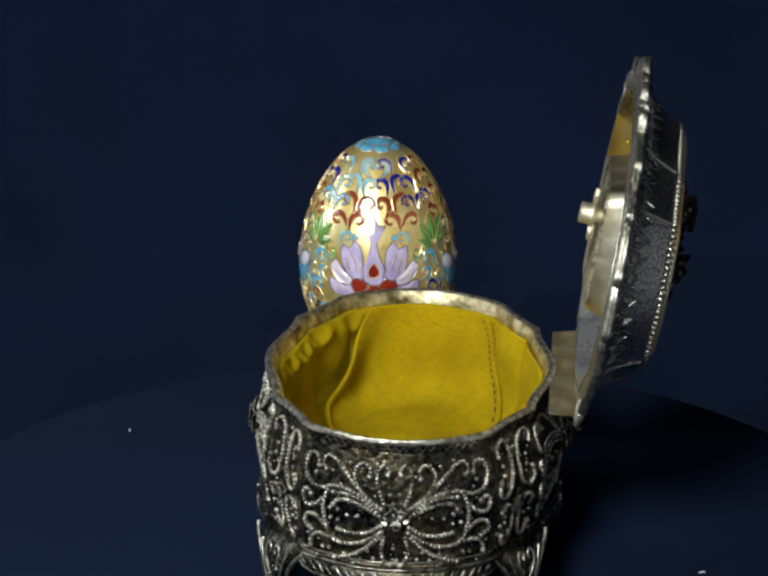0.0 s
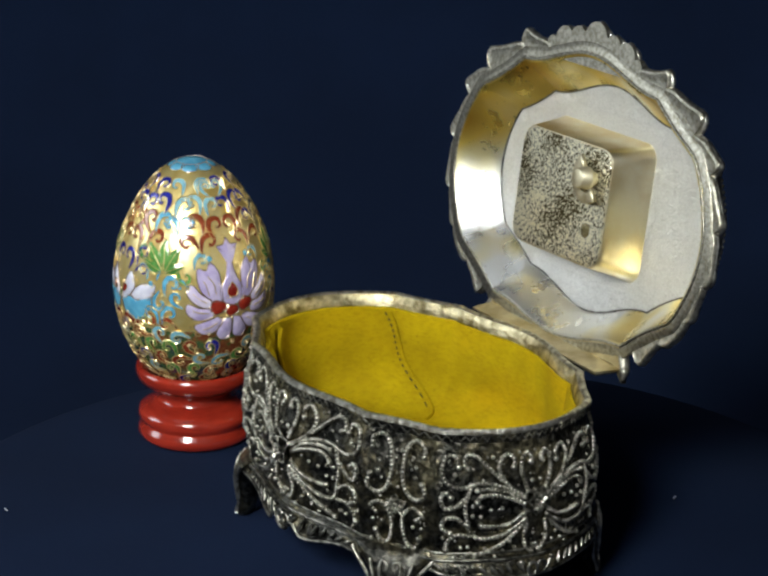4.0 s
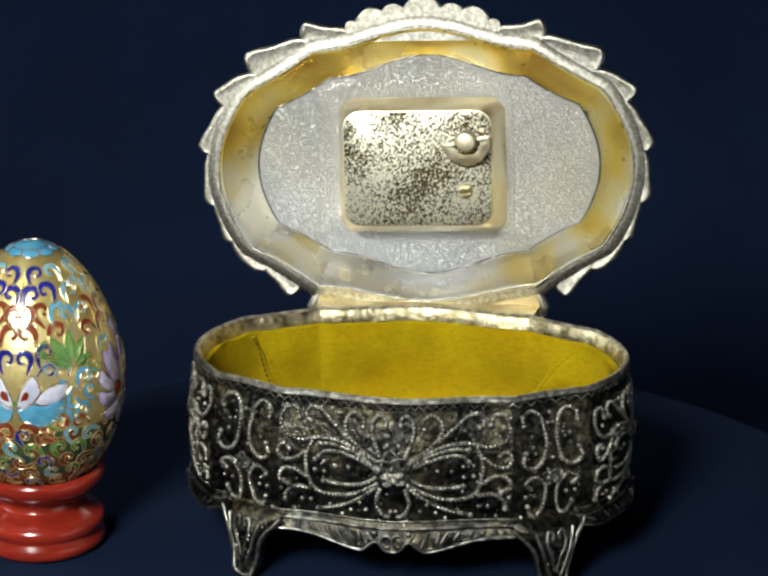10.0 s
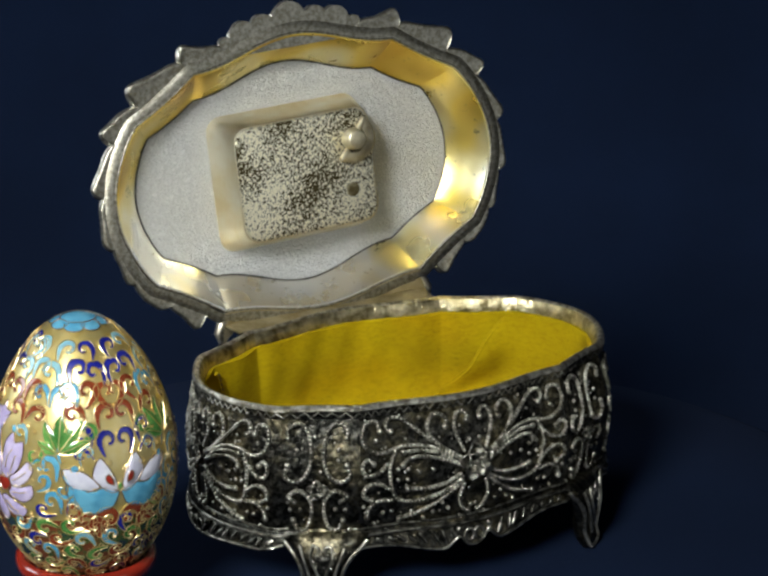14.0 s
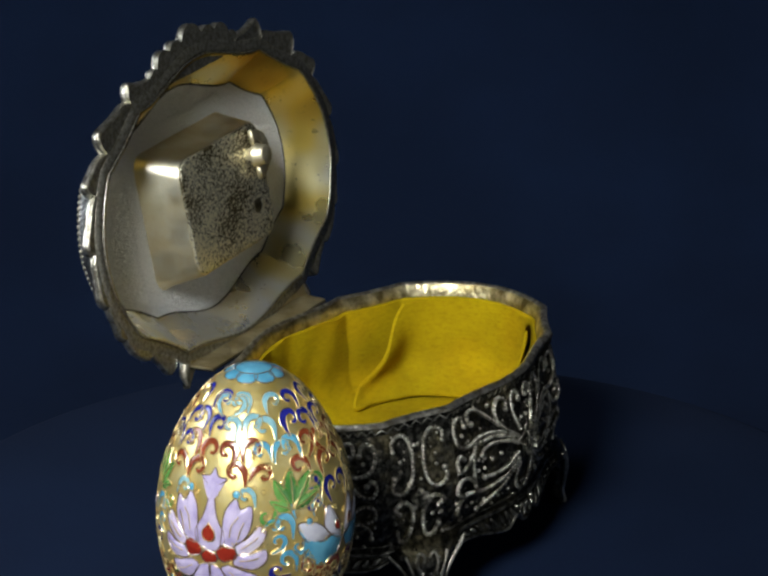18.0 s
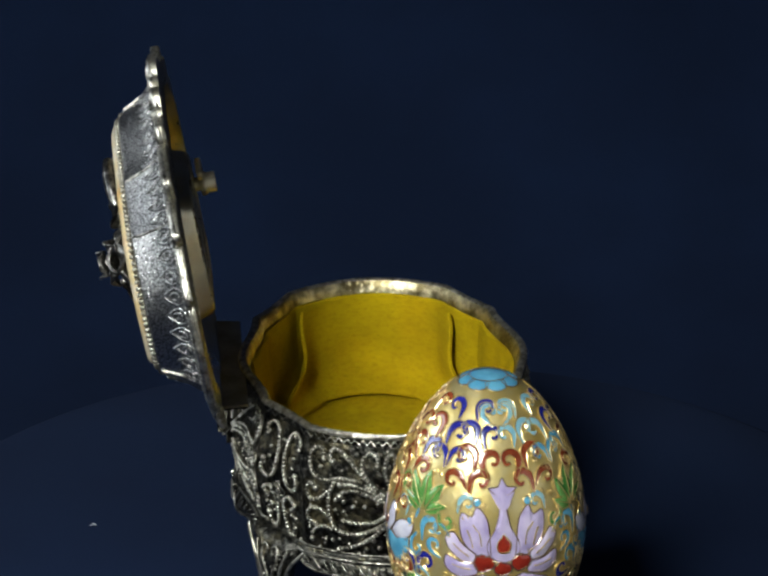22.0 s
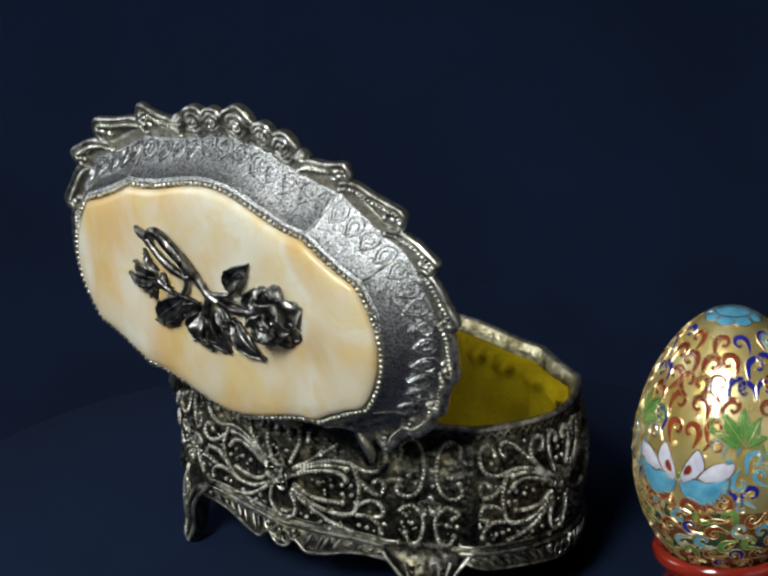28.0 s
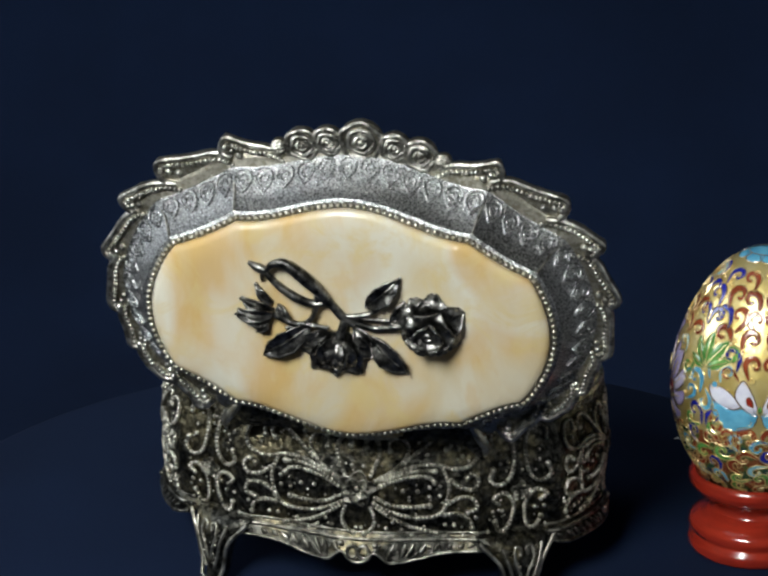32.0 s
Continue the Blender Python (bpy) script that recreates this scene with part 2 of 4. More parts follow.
def smooth_line(pts, per=6):
    """A Catmull-Rom line through points of any dimension."""
    p = [np.array(q, float) for q in pts]
    p = [2 * p[0] - p[1]] + p + [2 * p[-1] - p[-2]]
    out = []
    for a, b, c, d in zip(p, p[1:], p[2:], p[3:]):
        for s in np.linspace(0, 1, per, endpoint=False):
            out.append(0.5 * ((2 * b) + (c - a) * s + (2 * a - 5 * b + 4 * c - d) * s * s + (3 * b - a - 3 * c + d) * s ** 3))
    out.append(p[-2])
    return out


# ---- the place ----
def ground_and_room():
    s = Shape()
    line = [(-560, -90), (-200, -90), (150, -90), (240, -86), (330, -70), (400, -36), (440, 20), (456, 90), (460, 180), (460, 320), (460, 480), (460, 640), (460, 900)]
    line = [tuple(q) for q in smooth_line(line, 8)]
    xs = np.linspace(-700, 700, 29)
    s.loft([[(x, y + 2.0 * math.sin(x * 0.011 + z * 0.004), z) for x in xs] for y, z in line], False)
    s.loft([[(x, y + 4, z - 4) for x in xs] for y, z in line], False)
    tagged(part("backdrop", s, BACKCLOTH), "dark navy cloth laid over the table and hung behind", "backdrop", kind="structure")
    top = Shape()
    top.block((-720, -580, -122), (720, 480, -97), 4)
    table = tagged(part("table", top, WALL_PAINT), "plain table under the navy cloth", "table")
    legs = Shape()
    legs.block((-25, -25, -780), (25, 25, -122), 2)
    for x, y in ((-660, -520), (660, -520), (-660, 420), (660, 420)):
        part("leg", legs, WALL_PAINT, table, at=pose(x * MM, y * MM, 0))
    for name, lo, hi in (("floor", (-1700, -1900, -880), (1700, 1300, -780)), ("ceiling", (-1700, -1900, 1720), (1700, 1300, 1800)),
                         ("wall_north", (-1700, 1300, -880), (1700, 1400, 1800)), ("wall_south", (-1700, -2000, -880), (1700, -1900, 1800)),
                         ("wall_west", (-1800, -2000, -880), (-1700, 1400, 1800)), ("wall_east", (1700, -2000, -880), (1800, 1400, 1800))):
        b = Shape()
        b.block(lo, hi)
        tagged(part(name, b, WALL_PAINT, smooth=False), "plain grey painted room surface", "room", kind="structure")


def make_turntable():
    root = tagged(new("turntable"), "round turntable covered in dark navy felt", "turntable")
    top = Shape()
    top.lathe([(124.6, -9), (126.2, -6), (126.4, -2.2), (125.6, -0.6), (124, 0.0), (60, 0.0), (0, 0.0)], 120)
    part("top_disc", top, CLOTH, root)
    base = Shape()
    base.lathe([(0, -89.5), (96, -89.5), (98, -87), (98, -84), (60, -74), (50, -60), (50, -26), (70, -14), (112, -11), (108, -9.2), (0, -9.2)], 96)
    part("base", base, CLOTH, root, "round base of the turntable")
    return root


def make_lint(x, y, size, a):
    s = Shape()
    s.tube([(x, y, 0.15), (x + size * math.cos(a), y + size * math.sin(a), 0.5), (x + 2 * size * math.cos(a + 0.4), y + 2 * size * math.sin(a + 0.4), 0.2)], [0.14, 0.2, 0.1], 5)
    return tagged(part("lint_speck", s, LINT), "tiny pale speck of lint on the navy felt", "lint", group="lint specks on the turntable")


# ---- the plan of box and lid: a bowed rectangle with canted corners ----
NB, NF, NE = 14, 6, 12


def plan(d, z=0.0, a=53.5, b=34.8, xf=27.5, yf=30.3, xc=44.5, yc=21.0, end=0.4):
    a, b, xf, yf, xc, yc = a + (end * d if d > 0 else d), b + d, xf + 0.35 * d, yf + d, xc + 0.8 * d, yc + 0.65 * d
    q = []
    for x in np.linspace(0, xf, NB, endpoint=False):
        q.append((x, yf + (b - yf) * (math.cos(math.pi * x / xf) + 1) / 2))
    for s in np.linspace(0, 1, NF, endpoint=False):
        dip = -0.5 * math.sin(math.pi * s)
        q.append((xf + (xc - xf) * s + dip * 0.5, yf + (yc - yf) * s + dip * 0.85))
    for y in np.linspace(yc, 0, NE, endpoint=False):
        q.append((xc + (a - xc) * max(0.0, math.cos(math.pi / 2 * y / yc)) ** 0.85, y))
    q.append((a, 0.0))
    # q runs from the middle of the back (+y) to the +x end
    right = [(x, y) for x, y in q]
    lower = [(x, -y) for x, y in reversed(q[:-1])]
    left = [(-x, -y) for x, y in q[1:]]
    top = [(-x, y) for x, y in reversed(q[1:-1])]
    loop = right + lower + left + top
    return [(x, y, z) for x, y in loop]


LOOP = len(plan(0))
QUARTER = NB + NF + NE
# index of: back middle 0, +x end QUARTER, front middle 2*QUARTER, -x end 3*QUARTER
PROFILE = [(17.4, 0.6), (19.0, 0.7), (22.0, 1.2), (27.0, 2.0), (31.5, 2.3), (36.0, 1.9), (40.0, 1.0), (44.0, 0.0), (46.2, -0.5)]


def rise(p):
    """The rim stands a little higher at the front than at the hinge."""
    return Vector((p[0], p[1], p[2] + 1.5 * max(0.0, (p[2] - 20.0) / 29.0) * (0.5 - p[1] / 72.0)))


def raised_plan(d, z):
    return [rise(p) for p in plan(d, z)]


def side_offset(z):
    zs, ds = zip(*PROFILE)
    return float(np.interp(z, zs, ds))


MID_LOOP = [Vector(p) for p in plan(1.8)]
CUM = [0.0]
for i in range(LOOP):
    CUM.append(CUM[-1] + (MID_LOOP[(i + 1) % LOOP] - MID_LOOP[i]).length)


def on_body(centre, u, z, lift=0.0):
    """A point u mm along the side from loop index centre, at height z, lifted off the wall."""
    s = (CUM[centre % LOOP] + u) % CUM[-1]
    i = int(np.searchsorted(CUM, s, side="right")) - 1
    f = (s - CUM[i]) / (CUM[i + 1] - CUM[i])

    def at(zz, ii, ff):
        loop = plan_cached(round(side_offset(zz), 2))
        return rise(Vector(loop[ii % LOOP]).lerp(Vector(loop[(ii + 1) % LOOP]), ff) + Vector((0, 0, zz)))
    p = at(z, i, f)
    along = (at(z, i, min(f + 0.3, 1.0)) - at(z, i, max(f - 0.3, 0.0))).normalized()
    up = (at(z + 1, i, f) - at(z - 1, i, f)).normalized()
    out = up.cross(along)
    if out.dot(Vector((p.x, p.y, 0))) < 0:
        out = -out
    return p + out.normalized() * lift


PLANS = {}


def plan_cached(d):
    if d not in PLANS:
        PLANS[d] = plan(d)
    return PLANS[d]


def mirrored(lines):
    return list(lines) + [[(-x, y) for x, y in l] for l in lines]


# scroll lines of a panel, from its flower outwards (mm right, mm up)
PANEL = mirrored([
    [(3.0, 2.6), (4.8, 6.4), (4.8, 9.1), (3.2, 10.6), (1.6, 9.5), (1.9, 8.6)],
    [(4.0, 1.5), (8.4, 3.9), (11.3, 6.5), (11.6, 9.0), (9.4, 10.7), (7.1, 9.5), (7.3, 7.9)],
    [(10.9, 5.4), (15.5, 8.6), (18.7, 10.5), (21.3, 10.5), (21.9, 8.7), (20.8, 8.0)],
    [(4.0, 1.2), (11.0, 4.1), (17.4, 4.9), (22.6, 4.0), (26.5, 4.9), (28.2, 7.4), (27.2, 10.1), (24.5, 10.3), (23.5, 8.3)],
    [(4.4, 0.0), (8.4, 1.5), (13.5, 2.5), (16.8, 2.1), (18.0, 1.0)],
    [(19.6, 4.6), (21.3, 0.9), (21.0, -2.7), (19.4, -5.8), (15.5, -6.7), (9.7, -5.9), (3.7, -3.4)],
    [(4.0, -2.1), (7.7, -3.7), (12.3, -4.2), (16.8, -3.9)],
    [(21.9, 1.6), (23.9, 0.2), (27.1, -0.2), (28.4, 1.7), (27.1, 3.1), (25.5, 2.1)],
    [(20.6, -3.9), (23.9, -2.2), (27.1, -2.3), (28.1, -4.3), (25.8, -5.4)],
    [(20.6, -6.0), (23.9, -5.8), (26.5, -7.1), (27.1, -8.9)],
    [(3.0, -4.4), (3.9, -7.2), (2.9, -9.5), (1.3, -10.4)],
    [(3.7, -3.9), (8.4, -6.9), (12.9, -8.9), (18.7, -10.3)],
    [(5.2, 0.6), (8.6, 2.6), (14.0, 3.7), (18.0, 3.6)],
])
PANEL_DOTS = [(s * x, y) for s in (-1, 1) for x, y in ((16.8, 0.0), (19.2, 0.2), (16.8, -2.1), (19.2, -1.9), (0.6, -9.2), (6.5, -9.2), (8.1, -7.8), (10.3, -9.6), (20.6, -8.5), (22.8, -8.6), (15.6, -9.0), (1.4, 4.6),
                                                       (14.0, -0.8), (10.6, -0.6), (27.8, -6.6), (24.6, 6.6), (13.6, 10.2), (12.6, -10.8), (25.0, -10.8), (3.4, -11.4))]
CORNER = mirrored([
    [(7.2, 8.4), (7.3, 10.2), (4.8, 11.3), (2.3, 9.4), (1.5, 4.7), (2.7, 0.8), (5.4, -0.4), (7.7, 0.8), (7.0, 3.0)],
    [(5.4, -4.6), (6.9, -3.4), (4.2, -2.3), (1.8, -4.2), (1.5, -7.2), (2.7, -10.4), (4.8, -10.8), (6.0, -8.6)],
])
CORNER_DOTS = [(s * x, y) for s in (-1, 1) for x, y in ((5.0, 6.0), (5.0, 4.0), (6.6, -6.4), (4.2, -6.4), (7.6, -10.8), (0.6, 8.6))]


def scrollwork(centre, lines, dots, width, parent, label, mid=33.0):
    s = Shape()

    def at(q, lift):
        return on_body(centre, q[0] * width, mid + q[1] * (1.12 if q[1] > 0 else 1.18), lift)
    for k, line in enumerate(lines):
        flat = smooth_line(line, 7)
        s.tube([at(q, 0.3) for q in flat], 0.44, 7)
        s.beads([at(q, 0.56) for q in flat], 0.58, 1.02)
        s.bead(at(flat[-1], 0.5), 0.78, n=8, rings=4)
    for x, y in dots:
        s.bead(at((x, y), 0.25), 0.54, n=8, rings=4)
    # low cast bumps of the ground between the wires
    rng = random.Random(centre)
    half = max(abs(x) for line in lines for x, _ in line)
    for _ in range(int(half * 4.0)):
        s.bead(at((rng.uniform(-half, half), rng.uniform(-11.0, 11.4)), 0.0), rng.uniform(0.2, 0.48), n=5, rings=2)
    return part("scrollwork", s, WIRE_METAL, parent, label)


def rosette(place, normal, radius, parent, mats, name="flower", petals=5, label=""):
    """A small cast flower of cupped petals round a knob."""
    s = Shape()
    z = Vector(normal).normalized()
    x = z.orthogonal().normalized()
    y = z.cross(x)
    c = Vector(place)
    for ring, (count, reach, lift, tilt) in enumerate(((petals, 1.0, 0.0, 0.22), (petals, 0.66, 0.25, 0.42))):
        for k in range(count):
            a = 2 * math.pi * (k + 0.5 * ring) / count + 0.3
            d = x * math.cos(a) + y * math.sin(a)
            e = z.cross(d)
            rows = []
            for t in np.linspace(0.08, 1.0, 6):
                w = radius * reach * 0.46 * math.sin(math.pi * min(1.0, 0.18 + 0.74 * t)) ** 0.8
                h = radius * 0.55 * (lift + tilt * t + 0.10 * math.sin(math.pi * t))
                rows.append([c + d * radius * reach * t + e * w * q + z * (h + radius * 0.18 * q * q) for q in (-1, -0.5, 0, 0.5, 1)])
            s.loft(rows, False)
            s.loft([[p - z * radius * 0.12 for p in r] for r in rows], False)
            s.tube([r[0] for r in rows] + [rows[-1][2]] + [r[-1] for r in reversed(rows)], radius * 0.05, 5)
    s.bead(c + z * radius * 0.22, radius * 0.26, n=9, rings=5)
    return part(name, s, mats, parent, label)


def make_foot(parent, corner):
    """A short cabriole leg that spreads from a canted corner and turns out at the toe."""
    sx, sy = corner
    s = Shape()
    d = Vector((sx * 0.62, sy * 0.78, 0)).normalized()
    e = Vector((-d.y, d.x, 0))
    # two of the feet are bent a little outwards
    start = Vector((sx * (35.3 if sx * sy < 0 else 34.0), sy * 25.6, 0))
    rows = []
    for z, out, w, th in ((18.6, 0.6, 11.6, 2.0), (16.6, 1.7, 10.2, 2.8), (13.8, 2.7, 7.6, 3.2), (10.8, 3.0, 5.8, 3.1), (8.0, 2.9, 5.0, 2.8), (5.0, 2.8, 4.2, 2.5), (2.6, 3.2, 3.5, 2.3), (0.8, 4.0, 2.9, 1.9), (0.0, 4.2, 2.2, 1.3)):
        ring = []
        for a in np.linspace(0, 2 * math.pi, 16, endpoint=False):
            ring.append(start + d * (out + th * math.cos(a)) + e * (0.92 * w * math.sin(a)) + Vector((0, 0, z)))
        rows.append(ring)
    s.loft(rows, True, True, True)
    foot = part("foot", s, DARK_METAL, parent)
    trim = Shape()
    for side in (-1, 1):
        edge = [start + d * (o + 1.4) + e * (side * w) + Vector((0, 0, z)) for z, o, w in ((17.8, 1.2, 10.6), (16.0, 2.1, 9.2), (13.4, 3.0, 6.9), (10.8, 3.4, 5.4), (8, 3.3, 4.7), (5, 3.2, 3.9), (1.6, 4.2, 3.0))]
        trim.tube(smooth_line(edge, 4), 0.55, 6)
        inner = [start + d * (o + 2.6) + e * (side * w) + Vector((0, 0, z)) for z, o, w in ((16.0, 2.0, 5.4), (13.4, 2.8, 4.6), (11, 3.1, 3.8), (8, 3.0, 2.9), (4.4, 2.9, 1.4))]
        trim.tube(smooth_line(inner, 4), 0.42, 5)
        curl = [start + d * (o + 2.9) + e * (side * w) + Vector((0, 0, z)) for z, o, w in ((6.0, 2.8, 0.3), (9.5, 2.9, 1.2), (13, 2.9, 2.6), (16.0, 2.2, 2.2), (15.6, 2.4, 0.8), (14.0, 2.6, 1.0))]
        trim.tube(smooth_line(curl, 5), 0.42, 5)
    toe = [start + d * 5.6 + e * w + Vector((0, 0, z)) for w, z in ((-2.6, 1.4), (-1.5, 0.8), (0, 0.7), (1.5, 0.8), (2.6, 1.4))]
    trim.tube(toe, 0.55, 6)
    rng = random.Random(3)
    for _ in range(26):
        z = rng.uniform(5, 15)
        trim.bead(start + d * (float(np.interp(z, (5, 11, 18), (5.1, 5.9, 4.4)))) + e * rng.uniform(-1, 1) * float(np.interp(z, (5, 18), (1.6, 4.6))) + Vector((0, 0, z)), rng.uniform(0.3, 0.5), n=5, rings=2)
    part("leg_trim", trim, WIRE_METAL, foot, "worn bright edge of the foot")
    return foot


def make_apron(parent, centre, half):
    """The lobed cast skirt that hangs below the base line of one side."""
    s = Shape()
    us = np.linspace(-half, half, 73)

    def drop(u):
        a = abs(u)
        if a < 3.6 and half > 28:
            return 1.8 + 3.8 * math.sqrt(max(0.0, 1 - (u / 3.6) ** 2))
        k = half / 30.5
        if half < 28:
            return 3.7 + 0.9 * math.exp(-(a / 10.0) ** 2) - 1.4 * max(0.0, (a - 21.0) / 6.0)
        return 2.4 + 3.1 * math.exp(-((a - 7.6 * k) / (2.6 * k if a < 7.6 * k else 10.0 * k)) ** 2)
    top = [on_body(centre, u, 17.6, 0.1) for u in us]
    rows = [[Vector((p.x, p.y, 17.8)) for p in top]]

    def away(p):
        return Vector((p.x * 0.4, p.y, 0)).normalized() if half > 28 else Vector((p.x, p.y * 0.4, 0)).normalized()
    for f, out in ((0.25, 1.1), (0.6, 1.4), (0.9, 1.9), (1.0, 2.0)) if half > 28 else ((0.25, 0.9), (0.6, 1.2), (0.9, 1.6), (1.0, 1.7)):
        rows.append([Vector((p.x, p.y, 17.6 - drop(u) * f)) + away(p) * out for p, u in zip(top, us)])
    inner = [[p - away(p) * 1.6 for p in r] for r in rows]
    s.loft(rows + inner[::-1], False)
    apron = part("apron", s, DARK_METAL, parent, "lobed cast skirt below the side")
    t = Shape()
    t.tube(rows[-1], 0.42, 5)
    t.tube([on_body(centre, u, 17.9, 1.3) for u in us], 0.42, 6)
    t.tube([on_body(centre, u, 19.4, 0.4) for u in us], 0.30, 5)
    rng = random.Random(int(half))
    for u in np.linspace(-half * 0.9, half * 0.9, 21):
        if abs(u) > 3.2:
            u += rng.uniform(-0.5, 0.5)
            lean = (1.7 if u < 0 else -1.7) * rng.uniform(0.6, 1.2)
            low = drop(u) - 1.8
            mid = on_body(centre, u, 17.6, 0.2)
            t.tube([on_body(centre, u + lean * k, 17.6, 0.3) + Vector((0, 0, -0.9 - low * k)) + away(mid) * (1.2 + 0.7 * k) for k in (0.0, 0.5, 0.95)], [0.28, 0.55, 0.25], 5)
    for u in (-1.3, 1.3):
        loop = [on_body(centre, u + 1.3 * math.cos(a), 17.6, 0.2) + Vector((0, 0, -2.9 + 1.6 * math.sin(a))) + away(on_body(centre, u, 17.6)) * 1.7 for a in np.linspace(0, 2 * math.pi, 12, endpoint=False)]
        t.tube(loop, 0.42, 5, True)
    for u in (-4.0, 4.0):
        t.bead(on_body(centre, u, 16.6, 1.9), 0.75, n=8, rings=4)
    part("edge_trim", t, FLOWER_METAL, apron, "worn bright edge and ribs of the skirt")


HINGE, TILT, LEAN = Vector((-0.2, 41.2, 47.7)), 10.0, 2.7


def make_box():
    root = tagged(new("jewellery_box"), "open antiqued silver musical jewellery box with a hinged onyx lid", "jewellery box")
    # shell: outside, over the rim, down the inside
    s = Shape()
    outer = [raised_plan(d, z) for z, d in PROFILE]
    inner = [raised_plan(-2.3, 45.0), raised_plan(-2.3, 24.0), raised_plan(-2.3, 20.6)]
    under = [plan(-1.2, 17.0)]
    s.loft(under + outer + inner, True, True, True)
    body = part("body", s, DARK_METAL, root, "dark oxidised bowed metal body", crease=0.38)
    r = Shape()
    r.slot = 1
    r.loft([raised_plan(d, z) for z, d in ((45.6, -0.5), (46.0, 0.2), (46.6, 0.4), (47.6, 0.4))])
    r.slot = 0
    r.loft([raised_plan(d, z) for z, d in ((47.6, 0.4), (47.9, 0.8), (48.5, 0.7), (48.9, 0.1), (48.9, -0.5), (48.5, -1.1))])
    r.slot = 2
    r.loft([raised_plan(d, z) for z, d in ((48.5, -1.1), (47.6, -1.7), (46.0, -2.1), (44.4, -2.3))])
    rim = part("rim", r, [RIM_METAL, DARK_METAL, TAN_METAL], root, "worn moulded rim", crease=0.6)
    rr = Shape()
    zig = []
    for k in range(0, LOOP * 2):
        i, f = k // 2, (k % 2) * 0.5
        p = Vector(plan_cached(0.42)[i]).lerp(Vector(plan_cached(0.42)[(i + 1) % LOOP]), f)
        zig.append(rise(p + Vector((0, 0, 46.2 if k % 2 else 47.4))))
    rr.tube(zig, 0.24, 4, True)
    part("zigzag_edge", rr, FLOWER_METAL, rim)
    m = Shape()
    m.loft([plan(d, z) for z, d in ((19.2, 0.5), (18.6, 1.3), (18.0, 1.6), (17.4, 1.3), (16.6, 1.2), (15.6, 0.7), (15.2, -0.6), (16.4, -1.4))])
    part("base_moulding", m, DARK_METAL, root, "dark cast moulding round the base", crease=0.7)
    for centre in (0, QUARTER, 2 * QUARTER, 3 * QUARTER):
        long_side = centre % (2 * QUARTER) == 0
        mid = 32.9 if centre == 2 * QUARTER else 31.4 if centre == 0 else 31.0 if centre == QUARTER else 32.4
        scrollwork(centre, PANEL, PANEL_DOTS, 1.0 if long_side else 0.80, root, "beaded wire scrolls round a flower", mid)
        low = 0.1 if long_side else -0.6
        p = on_body(centre, 0, mid, low)
        rosette(p, on_body(centre, 0, mid, low + 1.0) - p, 4.5 if long_side else 3.6, root, FLOWER_METAL, "flower", 5, "cast flower on the side panel")
        make_apron(root, centre, 30.5 if long_side else 27.0)
    for quarter in range(4):
        c = quarter * QUARTER + (NB + 3 if quarter % 2 == 0 else NE + 3)
        scrollwork(c, CORNER, CORNER_DOTS, 1.0, root, "small beaded scrolls on the canted corner", 32.0)
        p = on_body(c, 0, 29.4, 0.2)
        rosette(p, on_body(c, 0, 29.4, 1.2) - p, 2.6, root, FLOWER_METAL, "flower", 5)
    for corner in ((1, 1), (1, -1), (-1, 1), (-1, -1)):
        make_foot(root, corner)
    make_lining(root)
    # shelf that carries the hinge at the back
    h = Shape()
    loops = [[(x, y, z) for x, y in ((-28, 34.2), (28, 34.2), (29, 40.4), (27.6, 41.6), (-27.6, 41.6), (-29, 40.4))] for z in (46.8, 47.2, 47.75)]
    h.slot = 1
    h.loft(loops[:2], True, True, False)
    h.slot = 0
    h.loft(loops[1:], True, False, True)
    part("hinge_shelf", h, [BRASS, DARK_METAL], root, "flat tan metal shelf behind the rim")
    k = Shape()
    for x0, x1 in ((-10.5, -4.2), (-4.0, 4.0), (4.2, 10.5)):
        k.tube([(x0, 43.0, 47.9), (x1, 43.0, 47.9)], 1.05, 10)
    k.tube([(-11.5, 43.0, 47.9), (11.5, 43.0, 47.9)], 0.5, 8)
    part("hinge", k, BRASS, root, "small brass barrel hinge")
    return root


def fillet(h):
    """How far the cloth stands off the wall where it rounds into the floor."""
    q = max(0.0, 1.0 - h / 0.40)
    return 10.0 * (1.0 - math.sqrt(max(0.0, 1.0 - q * q)))


def lining_point(i, z, d):
    k = int(math.floor(i))
    a, b = plan_cached(0)[k % LOOP], plan_cached(0)[(k + 1) % LOOP]
    c, e = plan_cached(-10)[k % LOOP], plan_cached(-10)[(k + 1) % LOOP]
    f, g = i - k, -d / 10.0
    p = [(a[m] * (1 - f) + b[m] * f) * (1 - g) + (c[m] * (1 - f) + e[m] * f) * g for m in (0, 1)]
    return tuple(rise((p[0], p[1], z)))


# folds of the velvet: loop index at the floor and at the rim, height of the fold, width of its soft side (its sign: which side)
FOLDS = ((98.0, 103.0, 0.7, 5.0), (60.0, 58.0, 0.5, -8.0))
# loose end panels: loop index of either edge at the floor and at the rim, and how far that edge curls off the wall; how far the foot spreads over the floor
FLAPS = (((9.5, 21.5), 5.5, (53.2, 44.6), 3.2, 6.0), ((72.5, 88.5), 3.8, (114.6, 106.0), 0.3, 0.0))


